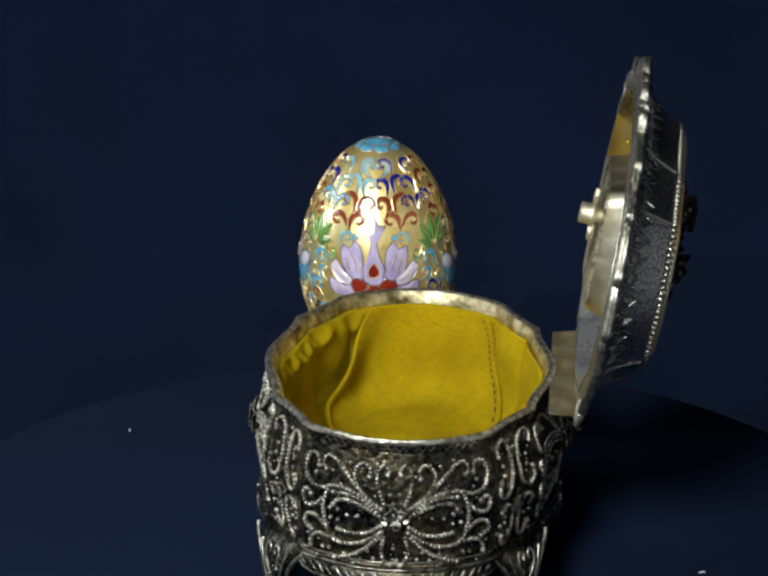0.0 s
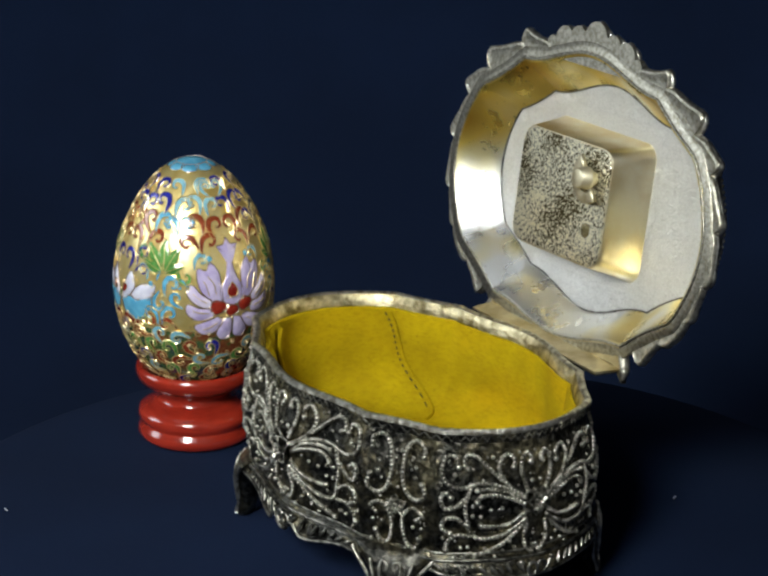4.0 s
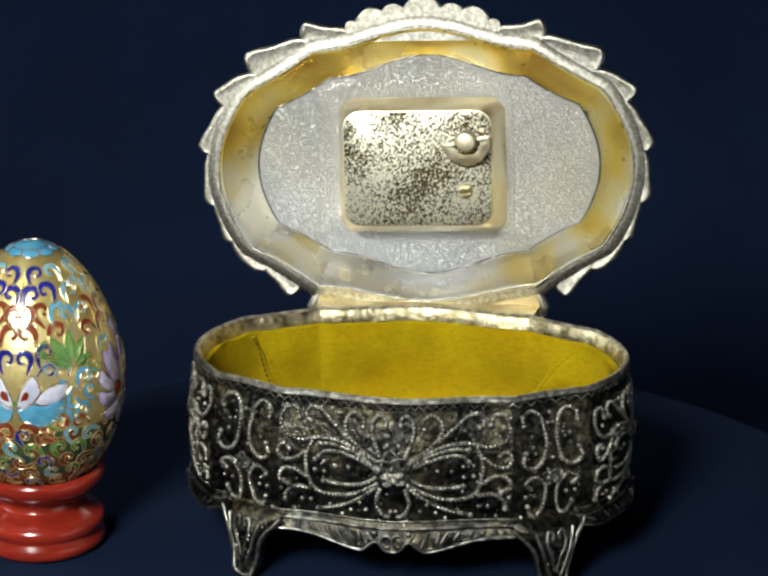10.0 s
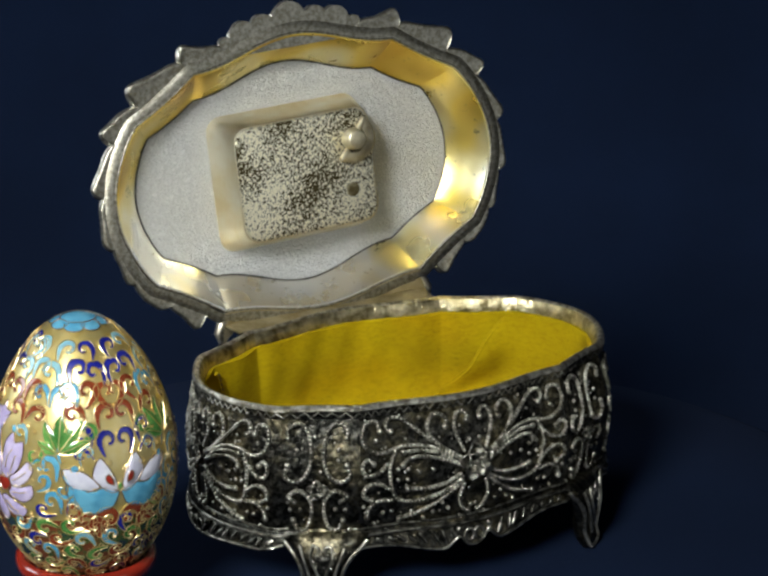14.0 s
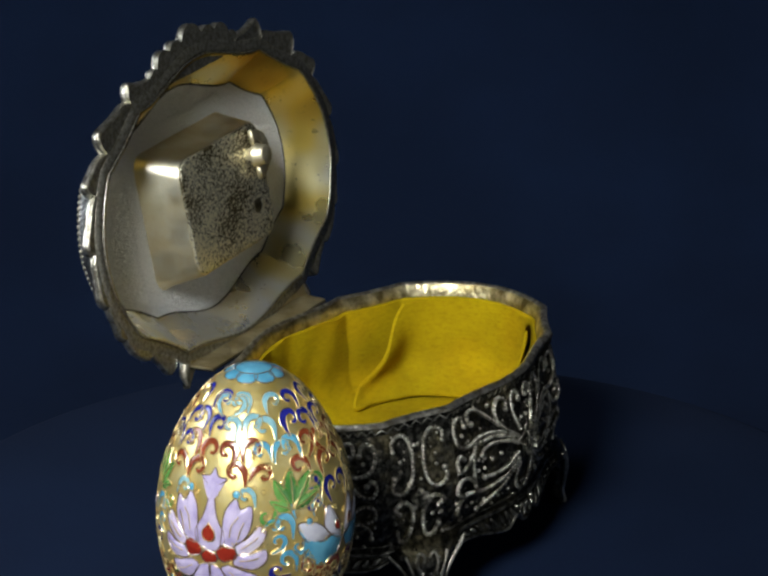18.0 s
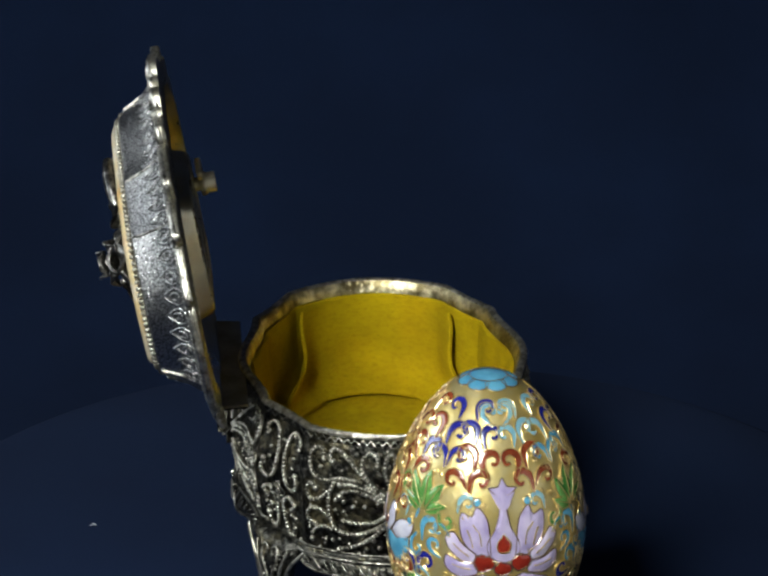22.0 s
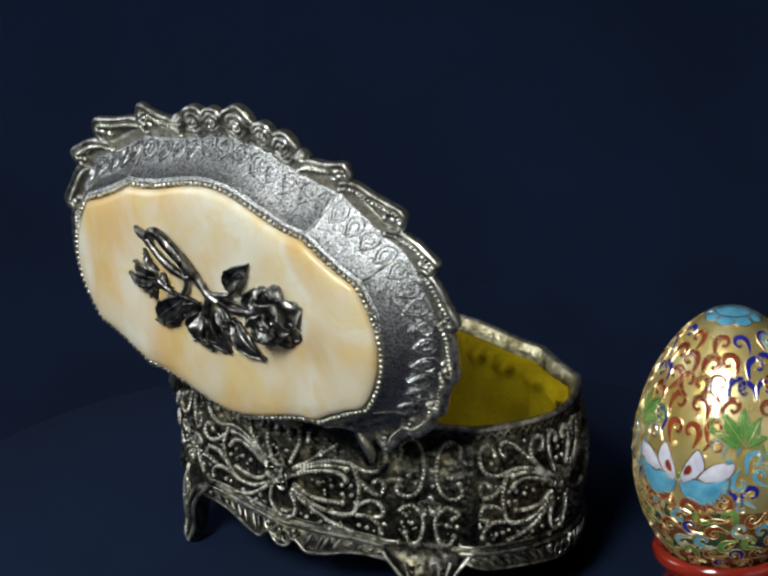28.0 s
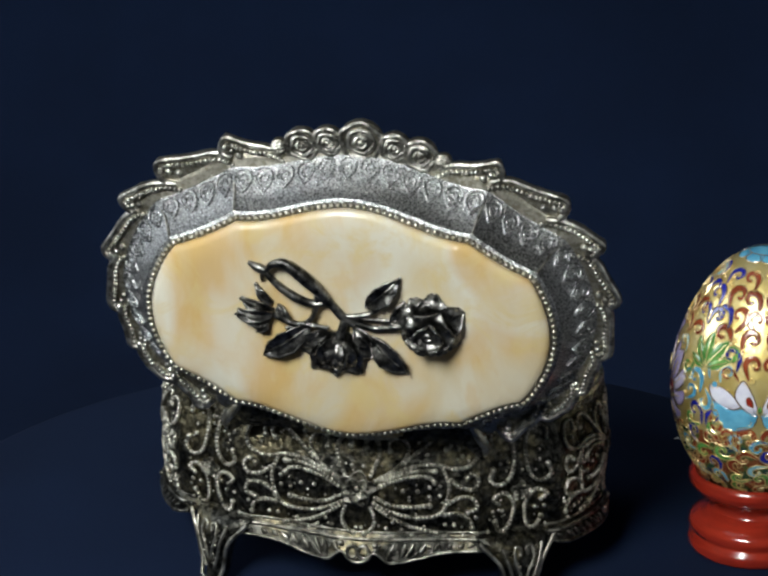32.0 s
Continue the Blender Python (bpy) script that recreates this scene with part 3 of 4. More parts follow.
def lining_point_back(p, gap):
    q = Vector((p[0], p[1], 0)).normalized() * gap
    return (p[0] + q.x, p[1] + q.y, p[2])


def make_lining(root):
    floor = Shape()
    floor.loft([plan(-3.2, 20.6), plan(-3.2, 21.0), plan(-9, 21.3), plan(-12.2, 21.79), plan(-17, 21.82), plan(-24, 21.85)], True, True, True)
    part("floor_lining", floor, VELVET, root, "mustard gold velvet floor pad")
    s = Shape()
    rows = []
    for z in 21.75 + 23.45 * np.linspace(0, 1, 36) ** 1.3:
        h = (z - 21.75) / 23.75
        row = []
        for k in range(LOOP * 4):
            i = k / 4.0
            w0 = 2 * math.pi * i / LOOP
            d = fillet(h) + 0.9 * math.sin(math.pi * h) + 0.28 * math.sin(9 * w0 + 3 * h) + 0.14 * math.sin(23 * w0 - 5 * h)
            for low, high, tall, soft in FOLDS:
                c = low + (high - low) * h ** 0.8 + 0.8 * math.sin(4 * h)
                off = (i - c + LOOP / 2) % LOOP - LOOP / 2
                w = abs(soft) if off * soft < 0 else 0.55
                d += tall * math.exp(-(off / w) ** 2) * (1.0 - 0.80 * h ** 1.6)
            if 58.0 < i < 90.0:  # cloth bunched below the rim
                swell = math.sin(math.pi * (i - 58.0) / 32.0) ** 0.7
                d += 2.3 * swell * math.exp(-((h - 0.87 - 0.05 * math.sin(1.1 * i)) / 0.075) ** 2) * (0.75 + 0.25 * math.sin(2.3 * i))
            row.append(lining_point(i, z + 0.35 * math.sin(18 * w0) * h, -3.0 - d))
        rows.append(row)
    s.loft(rows)
    hem = rows[-1]
    s.loft([hem, [lining_point(k / 4.0, 45.5, -2.4) for k in range(LOOP * 4)]])
    part("wall_lining", s, VELVET, root, "loosely padded mustard gold velvet sides", crease=0.9)
    for (low0, high0), curl0, (low1, high1), curl1, foot in FLAPS:
        f = Shape()
        rows = []
        base = 21.95 if foot == 0 else 23.0
        for z in base + (44.6 - base) * np.linspace(0, 1, 22) ** 2:
            h = (z - 21.95) / 23.55
            e0 = low0 + (high0 - low0) * h ** 0.8 + 1.1 * math.sin(5 * h)
            e1 = low1 + (high1 - low1) * h ** 0.8 - 1.1 * math.sin(5 * h)
            row = []
            for k in range(57):
                s0 = k / 56.0
                s0 = s0 * s0 * (3 - 2 * s0)
                i = e0 + (e1 - e0) * s0
                edge = curl0 * math.exp(-((i - e0) / 3.0) ** 2) + curl1 * math.exp(-((e1 - i) / 3.0) ** 2)
                d = 1.2 + fillet(h) + 1.0 * math.sin(math.pi * h) * math.sin(math.pi * s0) + edge * (0.25 + 0.75 * math.sin(math.pi * min(1.0, h * 1.05)) ** 1.5)
                d += foot * math.sin(math.pi * s0) ** 0.8 * max(0.0, 1.0 - h / 0.55) ** 2
                row.append(lining_point(i, z, -3.0 - d))
            rows.append(row)
        f.loft(rows, False)
        f.loft([[lining_point_back(p, 0.7) for p in row] for row in rows], False)
        if foot > 0:
            f.tube([lining_point_back(p, 0.35) for p in rows[0]], 0.55, 6)
        for end in (0, -1):
            f.tube([lining_point_back(r[end], 0.35) for r in rows], 0.55, 6)
        part("end_panel_lining", f, VELVET, root, "loose gold velvet end panel with curled edges", crease=0.9)
    for low, high in ((114.2, 105.6),):
        line = []
        for h in np.linspace(0.06, 0.97, 30):
            line.append(lining_point(low + (high - low) * h ** 0.8 - 1.1 * math.sin(5 * h), 21.95 + 23.55 * h, -4.9 - fillet(h) - 0.25 * math.sin(math.pi * h)))
        t = Shape()
        for a, b in list(zip(line, line[1:]))[::2]:
            t.tube([a, b], 0.22, 4)
        part("stitching", t, THREAD, root, "dark stitched seam of the lining")


THREAD = paint("dark_thread", (0.05, 0.03, 0.006), (0.10, 0.06, 0.010))


# ---- the lid, in its own space: x along the hinge, y up the open lid, z out of its top ----
LID_MID, MOUTH = 34.9, -0.7


def lid_plan(d, z):
    a = 53.4 + min(0.0, d) * 0.18
    flat = max(0.0, min(1.0, (d + 7.5) / 6.0)) * 1.7
    return [(x, y + LID_MID + (flat * math.cos(math.pi * x / 57.0) ** 2 if y < 0 and abs(x) < 28.5 else 0.0), z) for x, y, _ in plan(d, 0, a=a, b=36.0, xf=28.2, yf=30.2, xc=45.2, yc=20.2, end=1.0)]


def lid_point(i, d, z):
    a = lid_plan(d, z)
    k = int(math.floor(i))
    return Vector(a[k % LOOP]).lerp(Vector(a[(k + 1) % LOOP]), i - k)


SLOPE = ((MOUTH + 1.8, 0.2), (MOUTH + 3.3, -1.0), (5.2, -2.9), (8.7, -4.7))  # height and inset of the outer slope


def make_lid(root):
    shell = Shape()
    # outside from flange up the sloping wall to the top, the top, and the inside back down
    out = [lid_plan(1.6, MOUTH), lid_plan(1.5, MOUTH + 1.0), lid_plan(0.2, MOUTH + 1.8)] + [lid_plan(d, z) for z, d in SLOPE[1:]] + [lid_plan(-5.4, 10.5), lid_plan(-6.0, 10.9), lid_plan(-8.2, 10.9)]
    shell.loft(out, True, False, True)
    lid = part("lid", shell, LID_SILVER, root, "stippled silver lid with a sloping relief border", crease=0.2,
               at=Matrix.Translation(HINGE * MM) @ pose(0, 0, 0, 0, 0, 180) @ pose(0, 0, 0, 90 + TILT) @ pose(0, 0, 0, 0, 0, -LEAN))
    lining = Shape()
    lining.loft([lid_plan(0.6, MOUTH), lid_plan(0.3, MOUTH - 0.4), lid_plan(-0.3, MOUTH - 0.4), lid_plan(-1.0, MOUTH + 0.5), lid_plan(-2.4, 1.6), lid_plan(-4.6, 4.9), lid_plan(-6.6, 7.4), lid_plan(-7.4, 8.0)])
    part("inner_wall", lining, GILT, lid, "polished wall, silver near the hinge and gold towards the top", crease=0.33)
    top = Shape()
    top.loft([lid_plan(-7.2, 8.05), lid_plan(-9, 8.1), lid_plan(-16, 8.1), lid_plan(-20, 8.1)], True, False, True)
    part("inner_panel", top, CEILING, lid, "frosted silver plated inside of the lid")
    edge = Shape()
    edge.tube(lid_plan(0.35, MOUTH - 0.35), 0.30, 6, True)
    part("inner_edge", edge, FLANGE, lid, "bright rounded inner edge")
    skirt = Shape()
    skirt.loft([lid_plan(d, MOUTH + z) for d, z in ((0.2, 1.7), (2.2, 1.1), (3.2, 0.9), (3.6, 0.4), (3.2, -0.2), (1.0, -0.4))])
    part("flange_base", skirt, FLANGE, lid, "pitted pale metal brim of the lid")
    groove = Shape()
    groove.tube(lid_plan(-7.3, 7.9), 0.24, 5, True)
    part("inner_joint", groove, PEWTER, lid, "dark joint round the plated panel")
    make_housing(lid)
    # onyx
    slab = Shape()
    slab.loft([lid_plan(-7.6, 10.8), lid_plan(-7.4, 12.0), lid_plan(-7.9, 12.7), lid_plan(-9.0, 13.2), lid_plan(-12, 13.5), lid_plan(-18, 13.6)], True, False, True)
    part("onyx_panel", slab, ONYX, lid, "polished cream and amber onyx panel")
    ring = Shape()
    ring.beads(lid_plan(-6.6, 11.4) + lid_plan(-6.6, 11.4)[:1], 0.74, 1.46)
    part("bead_border", ring, FLANGE, lid, "row of small silver beads round the onyx")
    # tongues on the sloping wall
    tongue = Shape()
    total = [0.0]
    base = [Vector(p) for p in lid_plan(0, 0)]
    for i in range(LOOP):
        total.append(total[-1] + (base[(i + 1) % LOOP] - base[i]).length)
    count = 58
    for k in range(count):
        def at(off, rise):
            s = (total[-1] * (k + 0.5) / count + off) % total[-1]
            i = int(np.searchsorted(total, s, side="right")) - 1
            f = (s - total[i]) / (total[i + 1] - total[i])
            z = MOUTH + 2.2 + rise
            return lid_point(i + f, float(np.interp(z, [q[0] for q in SLOPE], [q[1] for q in SLOPE])) + 0.22, z + 0.15)
        tongue.tube(smooth_line([at(-1.6, 2.5), at(-1.95, 1.4), at(-1.3, 0.3), at(0, -0.1), at(1.3, 0.3), at(1.95, 1.4), at(1.6, 2.5)], 3), 0.34, 5)
        tongue.tube([at(-1.8, 2.4), at(-0.8, 3.4), at(0, 4.3), at(0.8, 3.4), at(1.8, 2.4)], [0.24, 0.40, 0.46, 0.40, 0.24], 5)
        tongue.tube(smooth_line([at(-0.8, 2.3), at(-0.85, 1.4), at(0, 0.9), at(0.85, 1.4), at(0.8, 2.3), at(0, 3.0)], 3), 0.30, 5)
    part("tongue_border", tongue, LID_SILVER, lid, "row of relief tongues on the slope")
    # worn ridges between the facets of the slope
    for k in (NB, NB + NF, 2 * QUARTER - NB - NF, 2 * QUARTER - NB, 2 * QUARTER + NB, 2 * QUARTER + NB + NF, LOOP - NB - NF, LOOP - NB):
        ridge = Shape()
        ridge.tube([lid_plan(d + 0.05, z)[k] for z, d in SLOPE[1:] + ((10.5, -5.4),)], [0.3, 0.34, 0.34, 0.3], 6)
        part("facet_ridge", ridge, FLANGE_BACK, lid)
    make_flange(lid)
    make_spray(lid)
    tab = Shape()
    upper = [lid_plan(0.3, 0)[i] for i in range(2 * QUARTER - NB, 2 * QUARTER + NB + 1)]
    rows = []
    for f, z in ((0.0, -0.3), (0.4, -0.5), (1.0, -0.4), (1.0, 1.3), (0.0, 1.6)):
        rows.append([(x * (1 + 0.07 * f), (1 - f) * y + f * (-0.7 - 3.6 * max(0.0, abs(x) / 28.0 - 0.86) / 0.14), z + MOUTH * (1 - f)) for x, y, _ in upper])
    tab.loft(rows[:3], False)
    tab.slot = 1
    tab.loft(rows[2:], False)
    part("hinge_leaf", tab, [BRASS, DARK_METAL], lid, "flat pale metal leaf of the hinge")
    for x in (-29.0, 29.0):
        ear = Shape()
        ear.tube([(x * 0.93, 4.2, 0.4), (x, 1.6, 0.3), (x * 1.05, -1.2, 0.1), (x * 1.04, -3.6, -0.2)], [0.9, 1.4, 1.3, 0.7], 10)
        part("corner_scroll", ear, FLANGE, lid)
    return lid


def make_housing(lid):
    def rect(x0, x1, y0, y1, z, r=4.4):
        pts = []
        for cx, cy, a0 in ((x1 - r, y1 - r, 0), (x0 + r, y1 - r, 90), (x0 + r, y0 + r, 180), (x1 - r, y0 + r, 270)):
            pts += [(cx + r * math.cos(radians(a0 + a)), cy + r * math.sin(radians(a0 + a)), z) for a in (0, 18, 36, 54, 72, 90)]
        return pts
    s = Shape()
    s.loft([rect(-23.4, 20.4, 17.2, 52.6, 8.1), rect(-22.6, 19.5, 18.2, 51.8, 6.6, 3.0), rect(-21.2, 18.0, 20.0, 50.4, -2.2), rect(-20.9, 17.7, 20.3, 50.1, -2.9), rect(-20.3, 17.1, 20.8, 49.6, -3.0)], True, False, True)
    mark = Shape()
    mark.loft([rect(-28.4, 22.6, 14.6, 57.2, 8.09, 6.0), rect(-28.0, 22.2, 15.0, 56.8, 7.86, 5.6), rect(-26.6, 21.2, 16.2, 55.6, 7.9, 5.0)], True, False, True)
    part("pressed_step", mark, CEILING, lid)
    part("movement_housing", s, GILT_SILVER, lid, "raised silver housing of the music movement", crease=0.6)
    p = Shape()
    p.loft([rect(-20.6, 17.4, 20.6, 49.8, -2.95), rect(-20.5, 17.3, 20.7, 49.7, -3.3), rect(-20.1, 16.9, 21.0, 49.3, -3.4)], True, False, True)
    part("cover_plate", p, PLATE, lid, "worn speckled metal cover plate")
    hole = Shape()
    hole.lathe([(0.001, -3.40), (1.0, -3.42), (1.7, -3.44), (2.0, -3.38)], 20, (10.7, 29.2))
    part("dimple", hole, TAN_METAL, lid, "dark dimple in the cover plate")


KEY_BRASS = metal("dull_key_brass", (0.86, 0.79, 0.58), (0.58, 0.50, 0.32), 160.0, (0.46, 0.60), 900.0, 0.0002)
GILT_SILVER = metal("pale_gilt_silver", (0.88, 0.83, 0.66), (0.78, 0.66, 0.40), 70.0, (0.32, 0.46), 900.0, 0.0001)


def make_key(lid):
    """The winding key: a round stub with a crescent wing, turned by the movement."""
    k = Shape()
    k.lathe([(0.001, -8.6), (2.1, -8.6), (2.5, -8.4), (2.5, -6.4), (2.9, -6.0), (2.9, -5.2), (1.7, -4.8), (1.7, -3.2)], 28)
    arc = np.linspace(radians(-174), radians(-6), 26)
    k.loft([[(3.6 * math.cos(a), 3.6 * math.sin(a), z) for a in arc] + [(r * math.cos(a), r * math.sin(a), z) for a in arc[::-1]] for z, r in ((-4.4, 5.8), (-4.6, 6.3), (-5.6, 6.3), (-5.8, 6.0))], True, True, True)
    for side in (-1, 1):
        k.block((side * 4.6 - 1.8, -0.8, -5.9), (side * 4.6 + 1.8, 0.5, -4.6), 0.15)
    k.block((-1.3, -4.6, -5.6), (1.3, -1.2, -4.7), 0.2)
    return part("winding_key", k, KEY_BRASS, lid, "brass winding key with a crescent wing")


def make_flange(lid):
    """Eight overlapping wave-edged scallops on either side of a flower crest."""
    tips = ((31.4, 36.2), (45.4, 29.4), (53.9, 18.8), (58.2, 5.2), (57.0, -8.8), (52.6, -18.8), (45.0, -28.0), (37.0, -33.8))
    brim = [Vector((x, y - LID_MID, 0)) for x, y, _ in lid_plan(5.0, 0)]
    inner = [Vector((x, y - LID_MID, 0)) for x, y, _ in lid_plan(0.0, 0)]

    def nearest(p):
        k = min(range(2 * QUARTER), key=lambda j: (brim[j] - p).length)
        a, b = brim[k], brim[k + 1]
        return k + max(-0.5, min(0.5, (p - a).dot(b - a) / (b - a).length_squared))
    ends = [nearest(Vector((18.5, 36.6, 0)))] + [nearest(Vector((x, y, 0))) for x, y in tips]
    for side in (-1, 1):
        for lobe, (tx, ty) in enumerate(tips):
            i0, i1 = ends[lobe] - 0.2, ends[lobe + 1] + 0.35
            far = (1.0, 1.02, 1.0, 0.95, 0.87, 0.80, 0.74, 0.8)[lobe] * min((Vector((tx, ty, 0)) * 1.02 - p).length for p in inner)

            def put(f, inset, z):
                reach = (f / 0.84) ** 0.8 if f < 0.84 else math.sqrt(max(0.0, 1 - ((f - 0.84) / 0.16) ** 2))
                low = 3.0 + 0.16 * max(0.0, far - 3.0) * min(1.0, 4.0 * f)
                d = low + (far - low) * reach + 0.2 * math.sin(f * 9.0)
                p = lid_point(i0 + (i1 - i0) * f, max(0.2, (d - inset[0]) * inset[1]), z + MOUTH)
                return (side * p.x, p.y, p.z)
            fs = [1 - (1 - q) ** 1.5 for q in np.linspace(0, 1, 22)]
            s = Shape()
            s.loft([[put(f, inset, z) for f in fs] for inset, z in (((0, 0.05), 1.1), ((0, 0.5), 0.8), ((2.4, 1.0), 0.8), ((1.9, 1.0), 1.7), ((0.9, 1.0), 2.0), ((0.2, 1.0), 1.5), ((0.0, 1.0), 0.9), ((0.0, 1.0), 0.2), ((0.5, 1.0), -0.25), ((1.2, 1.0), 0.0), ((0, 0.5), 0.0), ((0, 0.05), -0.1))], False)
            part("scallop", s, FLANGE, lid)
            t = Shape()
            t.tube([put(f, (0.65, 1.0), 1.35) for f in fs], 0.78, 8)
            t.beads([put(f, (2.0, 1.0), 1.9) for f in fs[:-4]], 0.60, 1.08)
            for f, inset in ((0.93, 2.2), (0.84, 3.6), (0.74, 4.2)):
                t.bead(put(f, (inset, 1.0), 1.6), 0.85, n=8, rings=4)
            part("beaded_edge", t, FLANGE_BACK, lid)
    # crest
    c = Shape()
    lobes = ((0.0, 39.8, 4.8), (-7.4, 39.0, 3.4), (7.4, 39.0, 3.4), (-13.0, 37.6, 3.9), (13.0, 37.6, 3.9), (-18.2, 36.4, 1.9), (18.2, 36.4, 1.9))
    outline = []
    for x in np.linspace(-20, 20, 81):
        y = 34.5
        for lx, ly, r in lobes:
            if abs(x - lx) < r:
                y = max(y, ly + math.sqrt(r * r - (x - lx) ** 2))
        outline.append((x, y + LID_MID))
    c.loft([[(x, y, MOUTH + z) for x, y in outline] for z in (0.0, 1.4)] + [[(x, LID_MID + 33.0, MOUTH + 1.2) for x, y in outline], [(x, LID_MID + 33.0, MOUTH - 0.1) for x, y in outline], [(x, y, MOUTH) for x, y in outline]], False)
    part("crest", c, FLANGE, lid, "lobed flower crest of the lid")
    for lx, ly, r in lobes:
        t = Shape()
        for rad, h, thick in ((r - 0.35, 1.5, 0.62), (r * 0.60, 2.0, 0.5), (r * 0.28, 2.3, 0.42)):
            loop = []
            for a in np.linspace(0, 2 * math.pi, 30, endpoint=False):
                rr = rad * (1 + 0.07 * math.cos(5 * a + rad))
                loop.append((lx + rr * math.cos(a), LID_MID + ly + rr * math.sin(a) * 0.94, MOUTH + h + 0.25 * math.cos(3 * a)))
            t.tube(loop, min(thick, r * 0.2), 6, True)
        t.bead((lx, LID_MID + ly, MOUTH + 2.2), r * 0.16, n=8, rings=4)
        t.lathe([(r * 0.9, MOUTH + 0.6), (r * 0.8, MOUTH + 1.3), (0.02, MOUTH + 1.6)], 20, (lx, LID_MID + ly))
        part("crest_flower", t, FLANGE_BACK, lid)


def leaf(shape, a, b, width, z, arch=1.2, fold=0.5):
    a, b = Vector((*a, z)), Vector((*b, z))
    d = b - a
    n = Vector((-d.y, d.x, 0)).normalized()
    rows = []
    for t in np.linspace(0, 1, 9):
        w = width * math.sin(math.pi * t) ** 0.75 * (1 + 0.16 * math.sin(t * 26))
        c = a + d * t + Vector((0, 0, arch * math.sin(math.pi * t)))
        rows.append([c + n * w * q + Vector((0, 0, fold * abs(q) + 0.45 * q * math.sin(5 * t))) for q in (-1, -0.5, 0, 0.5, 1)])
    shape.loft(rows, False)
    shape.loft([[p - Vector((0, 0, 0.7)) for p in r] for r in rows], False)
    shape.tube([r[0] for r in rows], 0.28, 5)
    shape.tube([r[-1] for r in rows], 0.28, 5)
    shape.tube([r[2] + Vector((0, 0, 0.1)) for r in rows], 0.3, 5)


def petal(lid, base, tip, width, z, high, cup=0.9, droop=1.0, phase=0.0, name="petal"):
    """One cupped, ruffled petal from its base to its tip, thick and closed."""
    a, b = Vector((*base, z)), Vector((*tip, z))
    d = b - a
    n = Vector((-d.y, d.x, 0)).normalized()
    rows = []
    for t in np.linspace(0, 1, 9):
        w = width * max(0.12, math.sin(math.pi * (0.10 + 0.80 * t))) ** 0.75
        up = high * math.sin(math.pi * (0.12 + 0.62 * t)) - droop * t ** 3
        top = []
        for q in np.linspace(-1, 1, 9):
            back = 1.0 - 0.16 * q * q * t
            top.append(a + d * t * back + n * w * q + Vector((0, 0, up + cup * q * q * (0.4 + 0.6 * t) + 0.35 * t * math.sin(5.0 * q + phase))))
        rows.append(top + [p - Vector((0, 0, 0.55)) for p in reversed(top)])
    s = Shape()
    s.loft(rows, True, True, True)
    s.tube([r[0] for r in rows[3:]] + rows[-1][1:8] + [r[8] for r in rows[:2:-1]], 0.30, 5)
    return part(name, s, PEWTER, lid)


def make_rose(lid, centre, radius, z):
    """An open rose: three rings of petals that rise round a tight heart."""
    rng = random.Random(3)
    for ring, (count, near, far, wide, low, high, cup, droop) in enumerate(((7, 0.30, 1.0, 0.46, 0.0, 2.2, 0.5, 1.6), (5, 0.16, 0.74, 0.42, 1.4, 2.8, 1.1, 0.4), (3, 0.02, 0.44, 0.32, 3.0, 2.6, 1.5, -0.4))):
        for k in range(count):
            a = 2 * math.pi * k / count + ring * 0.8 + rng.uniform(-0.18, 0.18)
            reach = radius * far * rng.uniform(0.92, 1.06)
            c, q = math.cos(a), math.sin(a)
            petal(lid, (centre[0] + near * radius * c, centre[1] + near * radius * q), (centre[0] + reach * c, centre[1] + reach * q), radius * wide, z + low, high, cup, droop, rng.uniform(0, 6))
    h = Shape()
    coil = [(centre[0] + radius * 0.2 * (1 - 0.7 * q) * math.cos(9 * q), centre[1] + radius * 0.2 * (1 - 0.7 * q) * math.sin(9 * q), z + 4.6 + 1.2 * q) for q in np.linspace(0, 1, 26)]
    h.tube(coil, 0.75, 7)
    part("rose_heart", h, PEWTER, lid)


